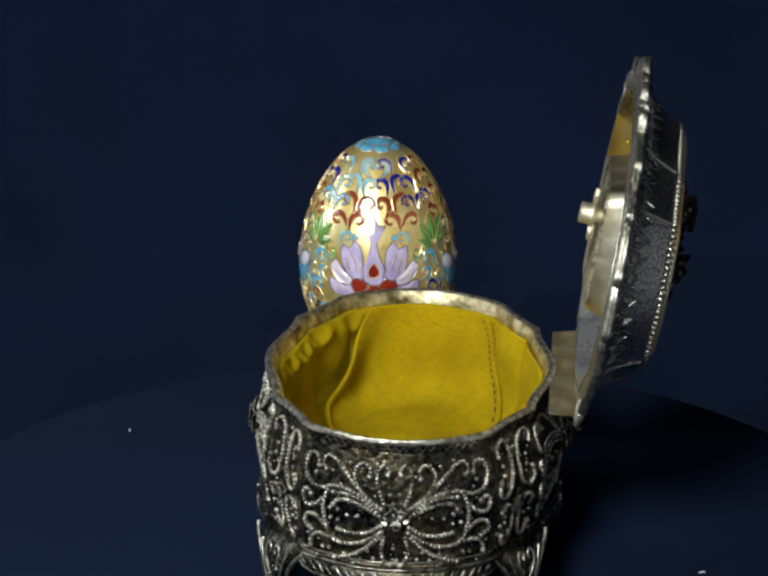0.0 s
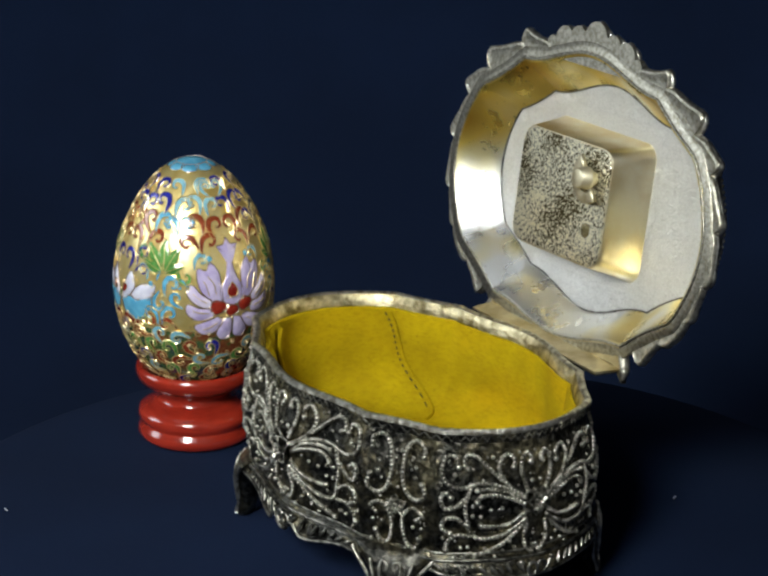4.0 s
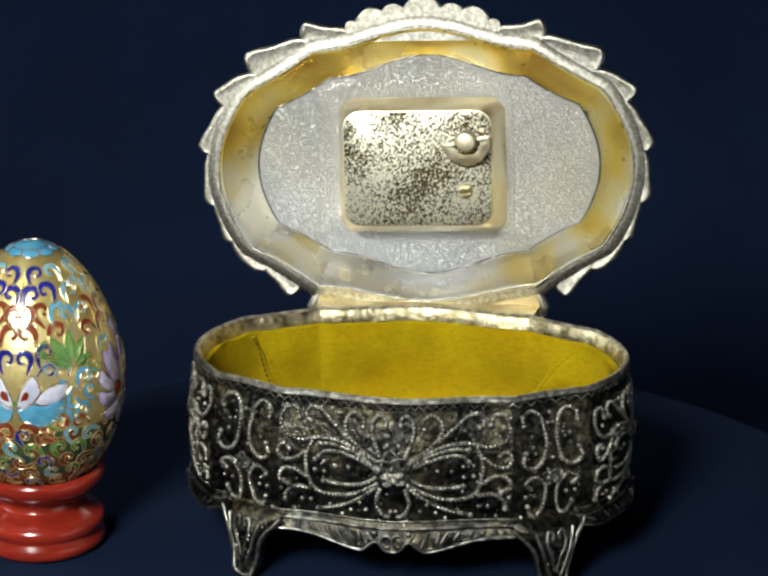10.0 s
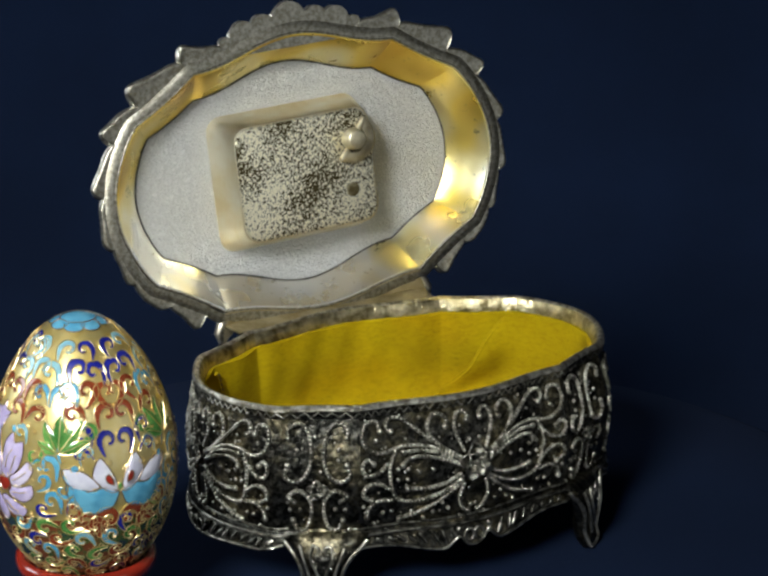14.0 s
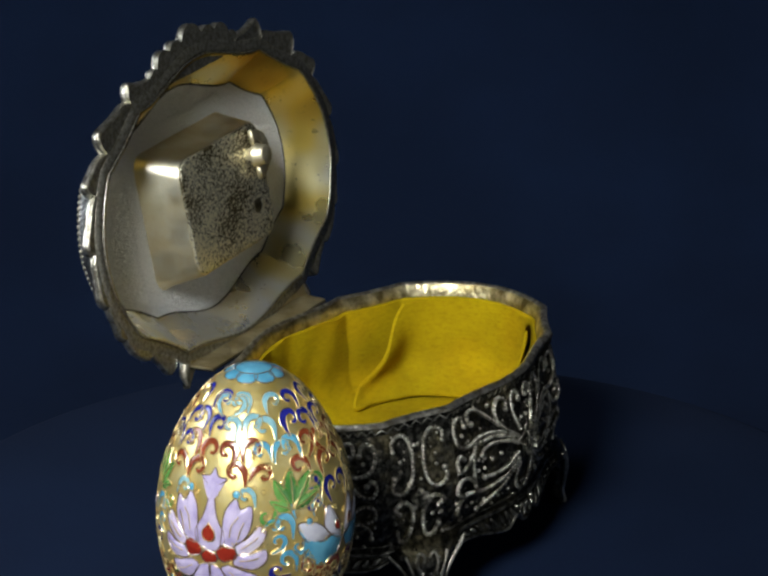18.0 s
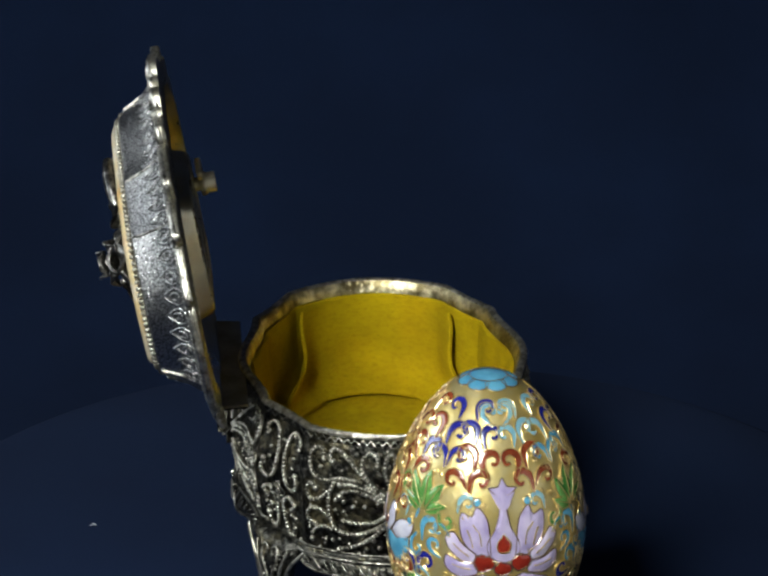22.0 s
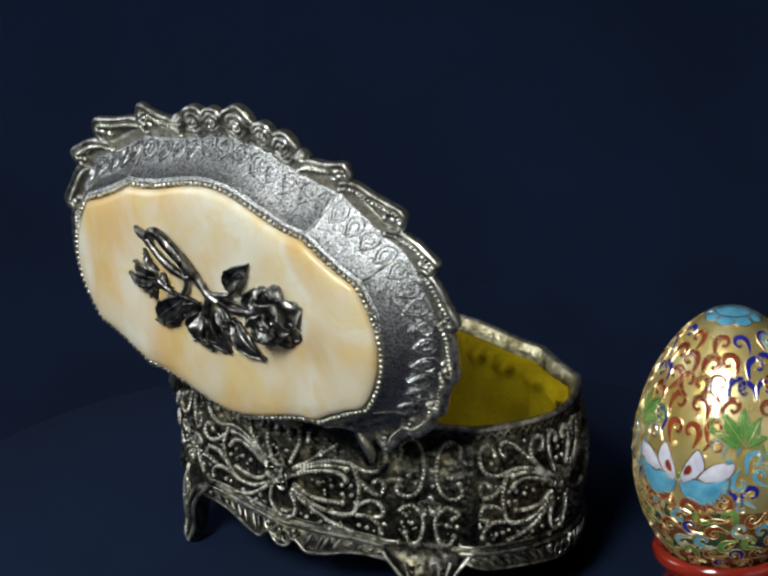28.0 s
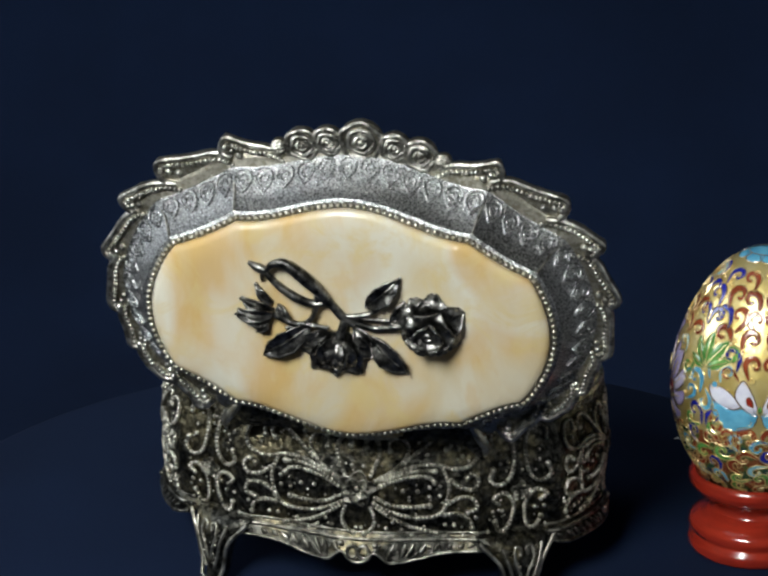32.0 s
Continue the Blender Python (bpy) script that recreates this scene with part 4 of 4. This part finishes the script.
def make_spray(lid):
    z = 13.4
    for line, r in (([(3.7, 41.8, 2.0), (2.2, 40.0, 2.0), (0.9, 38.6, 2.0), (-1.8, 37.0, 2.0)], [0.9, 1.0, 1.0, 0.9]), ([(0.9, 38.6, 1.9), (-2.7, 39.1, 1.8), (-5.8, 40.3, 1.6), (-8.3, 43.1, 1.6)], [0.7, 0.7, 0.55, 0.4]),
                    ([(-1.0, 37.6, 1.8), (-5.5, 36.3, 1.6), (-8.4, 36.6, 1.6), (-12.4, 37.6, 1.8)], [0.7, 0.75, 0.75, 0.9]), ([(-1.2, 38.0, 1.6), (-5.0, 38.2, 1.4), (-9.0, 38.4, 1.4), (-12.0, 38.8, 1.6)], [0.5, 0.5, 0.5, 0.5]),
                    ([(6.6, 43.4, 2.2), (6.9, 40.4, 2.0), (8.0, 37.2, 1.8), (10.6, 35.0, 1.6), (13.8, 34.1, 1.6)], [0.8, 0.7, 0.6, 0.6, 0.4]), ([(16.1, 37.5, 1.8), (12.3, 35.7, 1.8), (8.7, 35.6, 1.8), (4.0, 35.4, 2.0)], [0.9, 0.7, 0.6, 0.5]),
                    ([(0.4, 38.0, 2.0), (1.0, 35.4, 2.4), (1.4, 33.2, 2.6)], [0.9, 1.0, 1.2])):
        stem = Shape()
        flat = smooth_line([(*p, q) for p, q in zip(line, r)], 5)
        stem.tube([Vector((p[0], p[1], z + p[2])) for p in flat], [float(p[3]) for p in flat], 8)
        part("stem", stem, PEWTER, lid)
    # long bud with an open middle: a thick strap above, a thin rim below, and a pointed tip
    for line, r in (([(18.2, 48.4, 2.2), (16.4, 50.5, 2.6), (13.6, 51.0, 3.0), (9.9, 48.6, 3.2), (6.3, 45.2, 2.8), (3.7, 41.8, 2.2)], [0.6, 0.9, 1.2, 1.5, 1.4, 1.1]), ([(18.4, 48.2, 2.0), (15.3, 44.9, 2.0), (11.1, 42.4, 2.2), (7.1, 41.3, 2.2), (4.4, 42.0, 2.2)], [0.6, 0.9, 1.0, 0.8, 0.7]),
                    ([(22.2, 49.6, 1.2), (19.9, 48.8, 1.8), (17.9, 48.5, 2.0)], [0.5, 1.1, 0.8]), ([(18.6, 48.4, 1.8), (19.0, 46.6, 1.2), (19.2, 45.2, 0.8)], [0.8, 0.7, 0.35])):
        strap = Shape()
        flat = smooth_line([(*p, q) for p, q in zip(line, r)], 5)
        strap.tube([Vector((p[0], p[1], z + p[2])) for p in flat], [float(p[3]) for p in flat], 8)
        part("bud_strap", strap, PEWTER, lid)
    make_rose(lid, (-18.6, 38.0), 7.6, z + 0.6)
    # hanging flower, petals fanned from its calyx
    for k, (tip, w, high, low) in enumerate((((10.4, 28.8), 2.6, 1.6, 0.4), ((7.6, 24.2), 3.0, 1.8, 0.4), ((2.4, 22.8), 3.1, 1.8, 0.4), ((-3.2, 23.8), 3.0, 1.8, 0.4), ((-6.8, 29.0), 2.6, 1.6, 0.4),
                                             ((6.0, 27.0), 2.4, 3.0, 1.4), ((2.0, 25.6), 2.4, 3.2, 1.5), ((-2.0, 26.8), 2.4, 3.0, 1.4), ((1.9, 28.4), 1.7, 3.6, 2.4))):
        petal(lid, (1.6, 33.4), tip, w, z + low, high, 0.9, 0.9, k * 1.3)
    # half-open bud that faces away from the rose
    for k, (base, tip, w, high, low) in enumerate((((16.2, 37.2), (25.2, 36.0), 1.5, 1.6, 0.6), ((16.4, 38.0), (24.0, 40.2), 1.6, 1.6, 0.6), ((16.6, 37.6), (24.2, 38.0), 1.5, 2.6, 1.4), ((17.0, 36.6), (22.6, 34.0), 1.5, 1.4, 0.4), ((17.6, 36.2), (20.2, 31.8), 1.2, 1.2, 0.4), ((16.8, 39.6), (20.8, 44.0), 1.0, 1.2, 0.4))):
        petal(lid, base, tip, w, z + low, high, 0.8, 0.8, k * 1.7, "bud_petal")
    for a, b, w, arch in (((-4.0, 41.2), (-11.4, 49.2), 2.1, 2.2), ((8.0, 35.4), (18.6, 26.6), 2.7, 2.0), ((-5.2, 33.8), (-14.0, 25.3), 2.4, 2.0), ((-10.4, 36.0), (-12.4, 43.4), 1.6, 1.4), ((12.8, 35.6), (15.6, 39.4), 1.3, 1.2), ((-1.4, 35.6), (-6.2, 31.6), 1.7, 1.6), ((4.6, 34.6), (9.4, 31.0), 1.7, 1.6)):
        s = Shape()
        leaf(s, a, b, w, z + 0.5, arch, 0.7)
        part("leaf", s, PEWTER, lid, "dark pewter leaf of the spray")


# ---- the egg and its stand ----
EGG_LOW, EGG_WIDE, EGG_TOP, EGG_R = 14.6, 44.8, 78.6, 21.4


def egg_radius(z):
    if z >= EGG_WIDE:
        u = min(1.0, (z - EGG_WIDE) / (EGG_TOP - EGG_WIDE))
        return EGG_R * math.sqrt(max(0.0, 1 - u * u)) * (1 - 0.13 * u ** 1.5)
    u = min(1.0, (EGG_WIDE - z) / (EGG_WIDE - EGG_LOW))
    return EGG_R * math.sqrt(max(0.0, 1 - u * u)) * (1 + 0.03 * u)


def on_egg(az, z, lift=0.0):
    r = egg_radius(z)
    slope = (egg_radius(min(z + 0.3, EGG_TOP)) - egg_radius(z - 0.3)) / 0.6
    n = Vector((math.cos(az), math.sin(az), -slope)).normalized()
    return Vector((r * math.cos(az), r * math.sin(az), z)) + n * lift


def egg_map(az0, z0):
    """From mm right and mm up along the shell to a point of it."""
    def f(u, v, lift=0.0):
        z, left = z0, v
        step = 0.5 if v > 0 else -0.5
        while abs(left) > 1e-6:
            h = step if abs(left) > 0.5 else left
            slope = (egg_radius(min(z + 0.3, EGG_TOP - 0.01)) - egg_radius(z - 0.3)) / 0.6
            z = min(EGG_TOP - 0.05, z + h / math.sqrt(1 + slope * slope))
            left -= h
        return on_egg(radians(az0) + u / max(egg_radius(z), 2.0), z, lift)
    return f


def enamel_ribbon(f, line, widths, colour, parent, name="scroll"):
    s = Shape()
    flat = smooth_line([(*p, w) for p, w in zip(line, widths)], 4)
    left, right = [], []
    for i, (x, y, w) in enumerate(flat):
        a, b = flat[max(i - 1, 0)], flat[min(i + 1, len(flat) - 1)]
        t = np.array([b[0] - a[0], b[1] - a[1]])
        t = t / (np.linalg.norm(t) + 1e-9)
        left.append((x - t[1] * w, y + t[0] * w))
        right.append((x + t[1] * w, y - t[0] * w))
    rows = [[f(*l, 0.10), f((l[0] + r[0]) / 2, (l[1] + r[1]) / 2, 0.24), f(*r, 0.10)] for l, r in zip(left, right)]
    s.loft(rows, False)
    s.slot = 1
    ring = [f(*p, 0.18) for p in left] + [f(*p, 0.18) for p in reversed(right)]
    s.tube(ring, 0.13, 4, True)
    return part(name, s, [colour, WIRE_GOLD], parent)


def enamel_patch(f, outline, colour, parent, name="petal", dome=0.35, wire=0.14):
    s = Shape()
    line = [tuple(p) for p in smooth_line(list(outline) + [outline[0]], 4)][:-1]
    cx, cy = np.mean([p[0] for p in line]), np.mean([p[1] for p in line])
    rows = [[f(cx + (x - cx) * k, cy + (y - cy) * k, 0.12 + dome * (1 - k * k)) for x, y in line] for k in (1.0, 0.7, 0.35)]
    s.loft(rows, True, False, True)
    s.slot = 1
    s.tube([f(x, y, 0.2) for x, y in line], wire, 4, True)
    return part(name, s, [colour, DARK_WIRE if name in ("petal", "neck_petal", "top_petal", "stamen", "heart") else WIRE_GOLD], parent)


CURL = [(0.0, -2.6), (-0.7, -1.2), (-1.2, 0.4), (-0.7, 1.9), (0.7, 2.3), (1.6, 1.3), (1.3, 0.2), (0.5, 0.3)]
CURL_W = [0.24, 0.46, 0.68, 0.74, 0.60, 0.46, 0.38, 0.30]


def curl(f, x, y, turn, size, colour, parent, flip=1):
    c, s = math.cos(radians(turn)), math.sin(radians(turn))
    line = [(x + size * (flip * px * c - py * s), y + size * (flip * px * s + py * c)) for px, py in CURL]
    return enamel_ribbon(f, line, [w * size for w in CURL_W], colour, parent)


def make_egg():
    root = tagged(new("cloisonne_egg"), "gilded cloisonne egg with enamel lotus flowers and scrolls", "egg")
    s = Shape()
    prof = [(0.02, EGG_LOW)]
    for a in np.linspace(-88, 89.4, 70):
        z = (EGG_WIDE + (EGG_TOP - EGG_WIDE) * math.sin(radians(a))) if a > 0 else EGG_WIDE + (EGG_WIDE - EGG_LOW) * math.sin(radians(a))
        prof.append((egg_radius(z), z))
    prof.append((0.02, EGG_TOP))
    s.lathe(prof, 96)
    part("shell", s, EGG_GOLD, root, "polished gold ground of the egg")
    # blue flower on the top
    for k in range(8):
        f = egg_map(k * 45 + 10, 77.0)
        out = [(-2.0, 2.0), (-2.7, -0.2), (-1.9, -1.9), (0, -2.5), (1.9, -1.9), (2.7, -0.2), (2.0, 2.0)]
        enamel_patch(f, [(x * 0.86, y * 0.62 + 0.6) for x, y in out], SKY_ENAMEL, root, "top_petal", 0.2)
    cap = Shape()
    cap.lathe([(egg_radius(z) + 0.12, z + 0.1) for z in np.linspace(77.3, 78.58, 12)] + [(0.02, 78.76)], 48)
    part("top_cap", cap, SKY_ENAMEL, root)
    for az in (44, 226):
        lilac_lotus(az, root)
    for k, az in enumerate((-47, 135)):
        blue_lotus(az, root, (NAVY_ENAMEL, BROWN_ENAMEL)[k])
    for az in (44, 226):
        for side in (-1, 1):
            one = (az == 44) == (side == 1)
            field(az, side, NAVY_ENAMEL if one else SKY_ENAMEL, BROWN_ENAMEL if one else NAVY_ENAMEL, root)
        crown = egg_map(az, 71.6)
        for u, v, t in ((-1.7, 1.6, 16), (1.7, 1.6, -16)):
            curl(crown, u, v, t, 1.0, PALE_ENAMEL, root, 1 if u < 0 else -1)
    # close bands of small scrolls round the lower half
    rng = random.Random(11)
    tones = (BROWN_ENAMEL, GREEN_ENAMEL, PALE_ENAMEL, NAVY_ENAMEL, GREEN_ENAMEL, SKY_ENAMEL, BROWN_ENAMEL)
    for row, (z, count, size) in enumerate(((39.0, 20, 0.86), (35.4, 22, 0.92), (31.8, 22, 0.92), (28.2, 22, 0.90), (24.8, 20, 0.84), (21.8, 16, 0.80))):
        for k in range(count):
            az = 360.0 * (k + 0.5 * (row % 2)) / count
            lilac = min(abs((az - q + 180) % 360 - 180) for q in (44, 226))
            blue = min(abs((az - q + 180) % 360 - 180) for q in (-47, 135))
            if lilac < (38, 26, 10, 0, 0, 0)[row] or blue < (24, 0, 0, 0, 0, 0)[row]:
                continue
            f = egg_map(az, z)
            curl(f, -0.9, 0, 70 + rng.uniform(-60, 60), size * 1.08, tones[(k * 3 + row * 2) % 7], root, 1 if k % 2 else -1)
    band = Shape()
    band.lathe([(egg_radius(z) + 0.05, z) for z in np.linspace(16.6, 37.0, 24)], 96)
    part("lower_band", band, BAND_ENAMEL, root, "dark mottled enamel round the lower half")
    # fine wire spirals that cover the ground
    g = Shape()
    for k in range(320):
        z = 22.0 + 53.0 * ((k * 0.6180339) % 1.0)
        if rng.random() > egg_radius(z) / EGG_R:
            continue
        f, turn, size, way = egg_map(rng.uniform(0, 360), z), rng.uniform(0, 6.28), rng.uniform(0.6, 1.0), rng.choice((-1, 1))
        g.tube([f(size * (1 - 0.8 * q) * math.cos(turn + way * 7 * q), size * (1 - 0.8 * q) * math.sin(turn + way * 7 * q), 0.16) for q in np.linspace(0, 1, 11)], 0.14, 4)
    tagged(part("ground_wire", g, WIRE_GOLD, root, "fine gold wire spirals on the ground"), kind="stuff")
    return root


def field(az, side, high, far, root):
    """The scrolls between a lilac lotus and the blue lotus beside it: degrees from the lilac one, height, turn, size, colour."""
    blocks = ((PALE_ENAMEL if high == SKY_ENAMEL else high, ((16, 73.6, 20, 0.86), (46, 73.4, -24, 0.86), (9, 69.0, 16, 0.88), (24, 69.6, -20, 0.92), (40, 69.0, 26, 0.98))),
              (far, ((76, 73.2, 12, 0.86), (60, 69.6, -14, 0.98), (82, 69.0, 18, 0.98))),
              (high, ((58, 65.2, 24, 0.98), (46, 64.6, -30, 0.9), (35, 64.8, 36, 0.86))),
              (BROWN_ENAMEL, ((9, 64.0, 6, 1.0), (23, 65.0, -24, 1.0), (17, 60.4, 28, 0.98), (30, 60.6, -56, 0.9), (71, 65.0, -16, 1.0), (84, 64.6, 20, 0.98), (62, 61.2, 40, 0.95), (80, 60.6, -24, 1.0))),
              (GREEN_ENAMEL, ((66, 57.2, -78, 1.0), (36, 52.4, 150, 0.8))),
              (SKY_ENAMEL, ((46, 49.4, 20, 1.0), (54, 45.6, 190, 0.9), (40, 45.6, -40, 0.8))),
              (PALE_ENAMEL, ((24, 56.0, 30, 0.78), (66, 52.6, -20, 0.8))),
              (NAVY_ENAMEL if high == NAVY_ENAMEL else SKY_ENAMEL, ((48, 41.4, 24, 0.95), (58, 40.8, -30, 0.85))))
    for colour, spots in blocks:
        for k, (off, z, turn, size) in enumerate(spots):
            curl(egg_map(az + side * off, z), 0, 0, side * turn, size * 1.14, colour, root, side if k % 2 else -side)
    leaves(az + side * 50, side, root)
    for off, z in ((16, 56.6), (60, 49.6), (62, 42.6)):
        d = egg_map(az + side * off, z)
        enamel_patch(d, [(0.95 * math.cos(q), 0.95 * math.sin(q)) for q in np.linspace(0, 2 * math.pi, 9)[:-1]], SKY_ENAMEL, root, "dot", 0.2)


def lilac_lotus(az, root):
    f = egg_map(az, 44.6)
    # tall neck
    enamel_patch(f, [(-3.0, 0.6), (-3.4, 3.4), (-1.8, 6.4), (-0.9, 10.0), (-0.9, 13.2), (-3.0, 15.2), (-1.0, 15.6), (0, 17.4), (1.0, 15.6), (3.0, 15.2), (0.9, 13.2), (0.9, 10.0), (1.8, 6.4), (3.4, 3.4), (3.0, 0.6), (0, -0.8)], LILAC_ENAMEL, root, "neck_petal", 0.4)
    g = egg_map(az, 44.6)

    def raised(u, v, lift=0.0):
        return g(u, v, lift + 0.4)
    enamel_patch(raised, [(0, 5.6), (-1.4, 3.6), (-1.1, 2.0), (0, 1.6), (1.1, 2.0), (1.4, 3.6)], RED_ENAMEL, root, "drop", 0.2)
    for hx, hy, hr in ((-4.0, -0.9, 2.3), (4.0, -0.9, 2.3), (0.0, -2.2, 1.9)):
        enamel_patch(f, [(hx + hr * math.cos(q), hy + hr * (0.82 + 0.12 * math.cos(3 * q)) * math.sin(q)) for q in np.linspace(0, 2 * math.pi, 11)[:-1]], RED_ENAMEL, root, "heart", 0.35)
    for side in (-1, 1):
        shapes = ([(2.6, 0.8), (2.9, 5.0), (3.4, 8.8), (5.4, 11.4), (6.6, 9.2), (8.8, 9.8), (9.2, 6.4), (8.0, 3.0), (5.0, 0.6)],
                  [(5.8, 1.2), (8.6, 3.2), (10.6, 5.6), (12.4, 4.2), (11.4, 1.6), (8.6, -0.6), (6.2, -0.6)],
                  [(5.8, -1.0), (9.0, -0.8), (12.2, 0.4), (12.4, -2.2), (9.6, -4.2), (5.6, -3.4)],
                  [(4.2, -3.4), (7.6, -4.6), (10.4, -5.8), (8.4, -8.2), (4.8, -7.8), (2.6, -4.6)],
                  [(0.2, -3.8), (2.4, -4.6), (4.4, -8.2), (2.8, -10.4), (0.3, -9.0)])
        for k, line in enumerate(shapes):
            enamel_patch(f, [(side * x, y) for x, y in line], LILAC_ENAMEL if k != 1 else WHITE_LILAC, root, "petal", 0.4)
        for line in ([(4.6, 3.0), (5.0, 5.6), (6.4, 7.6)], [(6.4, 2.6), (7.0, 5.0), (7.6, 6.4)], [(7.2, 0.6), (9.0, 1.8), (10.6, 3.2)], [(6.8, -2.2), (9.0, -2.0), (10.8, -1.4)], [(4.4, -5.0), (6.6, -6.4), (8.0, -6.8)]):
            v = Shape()
            v.tube([f(side * x, y, 0.5) for x, y in smooth_line(line, 4)], 0.13, 4)
            part("vein", v, WIRE_GOLD, root)
        curl(f, side * 13.2, 5.4, -side * 60, 0.8, SKY_ENAMEL, root, side)


WHITE_LILAC = enamel("pale_lilac_enamel", (0.74, 0.66, 0.78), (0.58, 0.48, 0.68))


def blue_lotus(az, root, crown):
    f = egg_map(az, 45.2)
    for side in (-1, 1):
        for line, colour in (([(0.15, -1.0), (1.0, 1.4), (2.0, 3.6), (4.0, 6.6), (5.6, 4.8), (6.0, 2.2), (4.2, -0.2), (1.4, -1.8)], WHITE_ENAMEL),
                             ([(4.4, 0.2), (6.2, 2.2), (8.8, 4.0), (12.6, 4.4), (12.2, 1.4), (9.8, -0.6), (6.6, -0.8)], WHITE_ENAMEL),
                             ([(0.2, -1.6), (3.4, -0.2), (6.8, -0.8), (12.0, 0.8), (11.0, -3.4), (7.2, -6.4), (2.0, -5.2)], SKY_ENAMEL)):
            enamel_patch(f, [(side * x, y) for x, y in line], colour, root, "petal", 0.4)

        def raised(u, v, lift=0.0):
            return f(u, v, lift + 0.42)
        enamel_patch(raised, [(side * x, y) for x, y in ((1.6, 0.4), (1.8, 1.8), (2.6, 2.8), (3.3, 2.2), (2.9, 0.9))], RED_ENAMEL, root, "stamen", 0.15)
        curl(f, side * 2.6, 9.6, side * 6, 1.1, crown, root, -side)
        curl(f, side * 6.6, 11.2, -side * 10, 1.1, crown if side > 0 else NAVY_ENAMEL, root, side)
        curl(f, side * 7.4, 7.6, -side * 60, 0.9, crown, root, side)
        curl(f, side * 12.2, 8.2, side * 16, 1.0, SKY_ENAMEL, root, -side)
        curl(f, side * 3.6, -9.2, side * 12, 1.45, BROWN_ENAMEL, root, -side)
        curl(f, side * 8.6, -9.0, side * 70, 1.2, BROWN_ENAMEL, root, side)
        curl(f, side * 11.0, -5.0, 200, 0.9, BROWN_ENAMEL, root, side)
    enamel_patch(f, [(0, 0.8), (0.7, -0.4), (0, -1.6), (-0.7, -0.4)], GREEN_ENAMEL, root, "bud", 0.2)


def leaves(az, side, root):
    f = egg_map(az, 56.4)
    for tilt, length, width in ((-34, 9.6, 1.9), (-2, 9.0, 1.8), (28, 7.8, 1.7), (-66, 7.4, 1.5), (66, 5.6, 1.4)):
        c, s = math.cos(radians(tilt * side)), math.sin(radians(tilt * side))
        line = [(0, 0), (-width * 0.8, length * 0.28), (-width, length * 0.52), (-width * 0.62, length * 0.8), (0.3, length), (width * 0.5, length * 0.78), (width * 0.9, length * 0.5), (width * 0.6, length * 0.22)]
        enamel_patch(f, [(x * c - y * s, x * s + y * c - 3.6) for x, y in line], GREEN_ENAMEL, root, "leaf", 0.3)
        v = Shape()
        v.tube([f(-q * s, q * c - 3.6, 0.45) for q in np.linspace(0.8, length * 0.85, 6)], 0.13, 4)
        part("vein", v, WIRE_GOLD, root)


def make_stand():
    root = tagged(new("egg_stand"), "turned red lacquered wooden egg stand", "stand")
    base = Shape()
    base.lathe([(0.02, 0.0), (14.0, 0.0), (15.4, 0.7), (16.0, 2.0), (15.7, 3.4), (14.8, 4.4), (14.7, 4.9), (15.5, 5.6), (15.9, 7.0), (15.4, 8.4), (13.4, 9.6), (11.8, 10.4), (10.9, 11.4)], 72)
    part("base", base, LACQUER, root)
    neck = Shape()
    neck.lathe([(10.9, 11.35), (10.3, 12.4), (10.4, 13.6), (11.6, 14.9), (13.4, 15.8)], 72)
    part("neck", neck, LACQUER, root)
    cup = Shape()
    cup.lathe([(13.3, 15.75), (15.2, 16.6), (16.1, 18.0), (16.3, 19.4), (16.0, 20.6), (15.0, 21.0), (13.6, 20.5), (13.2, 19.4), (11.4, 17.4), (8.0, 15.4), (0.02, 14.4)], 72)
    part("cup", cup, LACQUER, root, "shallow red cup that holds the egg")
    return root


ground_and_room()
turntable = make_turntable()
specks = [make_lint(-40.7, 64.75, 0.8, 2.3), make_lint(4.3, -102.0, 0.8, 0.4)]
Shape.tilt = 0.009
box = make_box()
Shape.tilt = 0.0
Shape.flip = True
lid = make_lid(box)
key = make_key(lid)
Shape.flip = False
egg = make_egg()
stand = make_stand()

# turn of the table in degrees, second by second
TURN = (-136.57, -127.96, -119.35, -110.65, -101.95, -92.97, -83.99, -75.36, -66.72, -58.03, -49.35, -40.41, -31.47, -22.82, -14.18, -5.68, 2.82,
        11.19, 19.57, 27.91, 36.24, 44.33, 52.42, 60.35, 68.27, 76.09, 83.90, 91.28, 98.66, 106.07, 113.48, 120.87, 128.26)


def motions():
    for thing, home in ((turntable, pose(0, 0, 0)), (specks[0], pose(0, 0, 0)), (specks[1], pose(0, 0, 0)), (box, pose(-0.000216, 0.00443, 0, 0, 0, 42.75)), (egg, pose(-0.0569, -0.0682, 0)), (stand, pose(-0.0569, -0.0682, 0))):
        walk(thing, [(float(t), pose(0, 0, 0, 0, 0, a) @ home) for t, a in enumerate(TURN)])
    walk(key, [(float(t), pose(-0.0113, 0.0424, 0, 0, 0, -10.5 * (t - 9.0))) for t in range(33)])


motions()
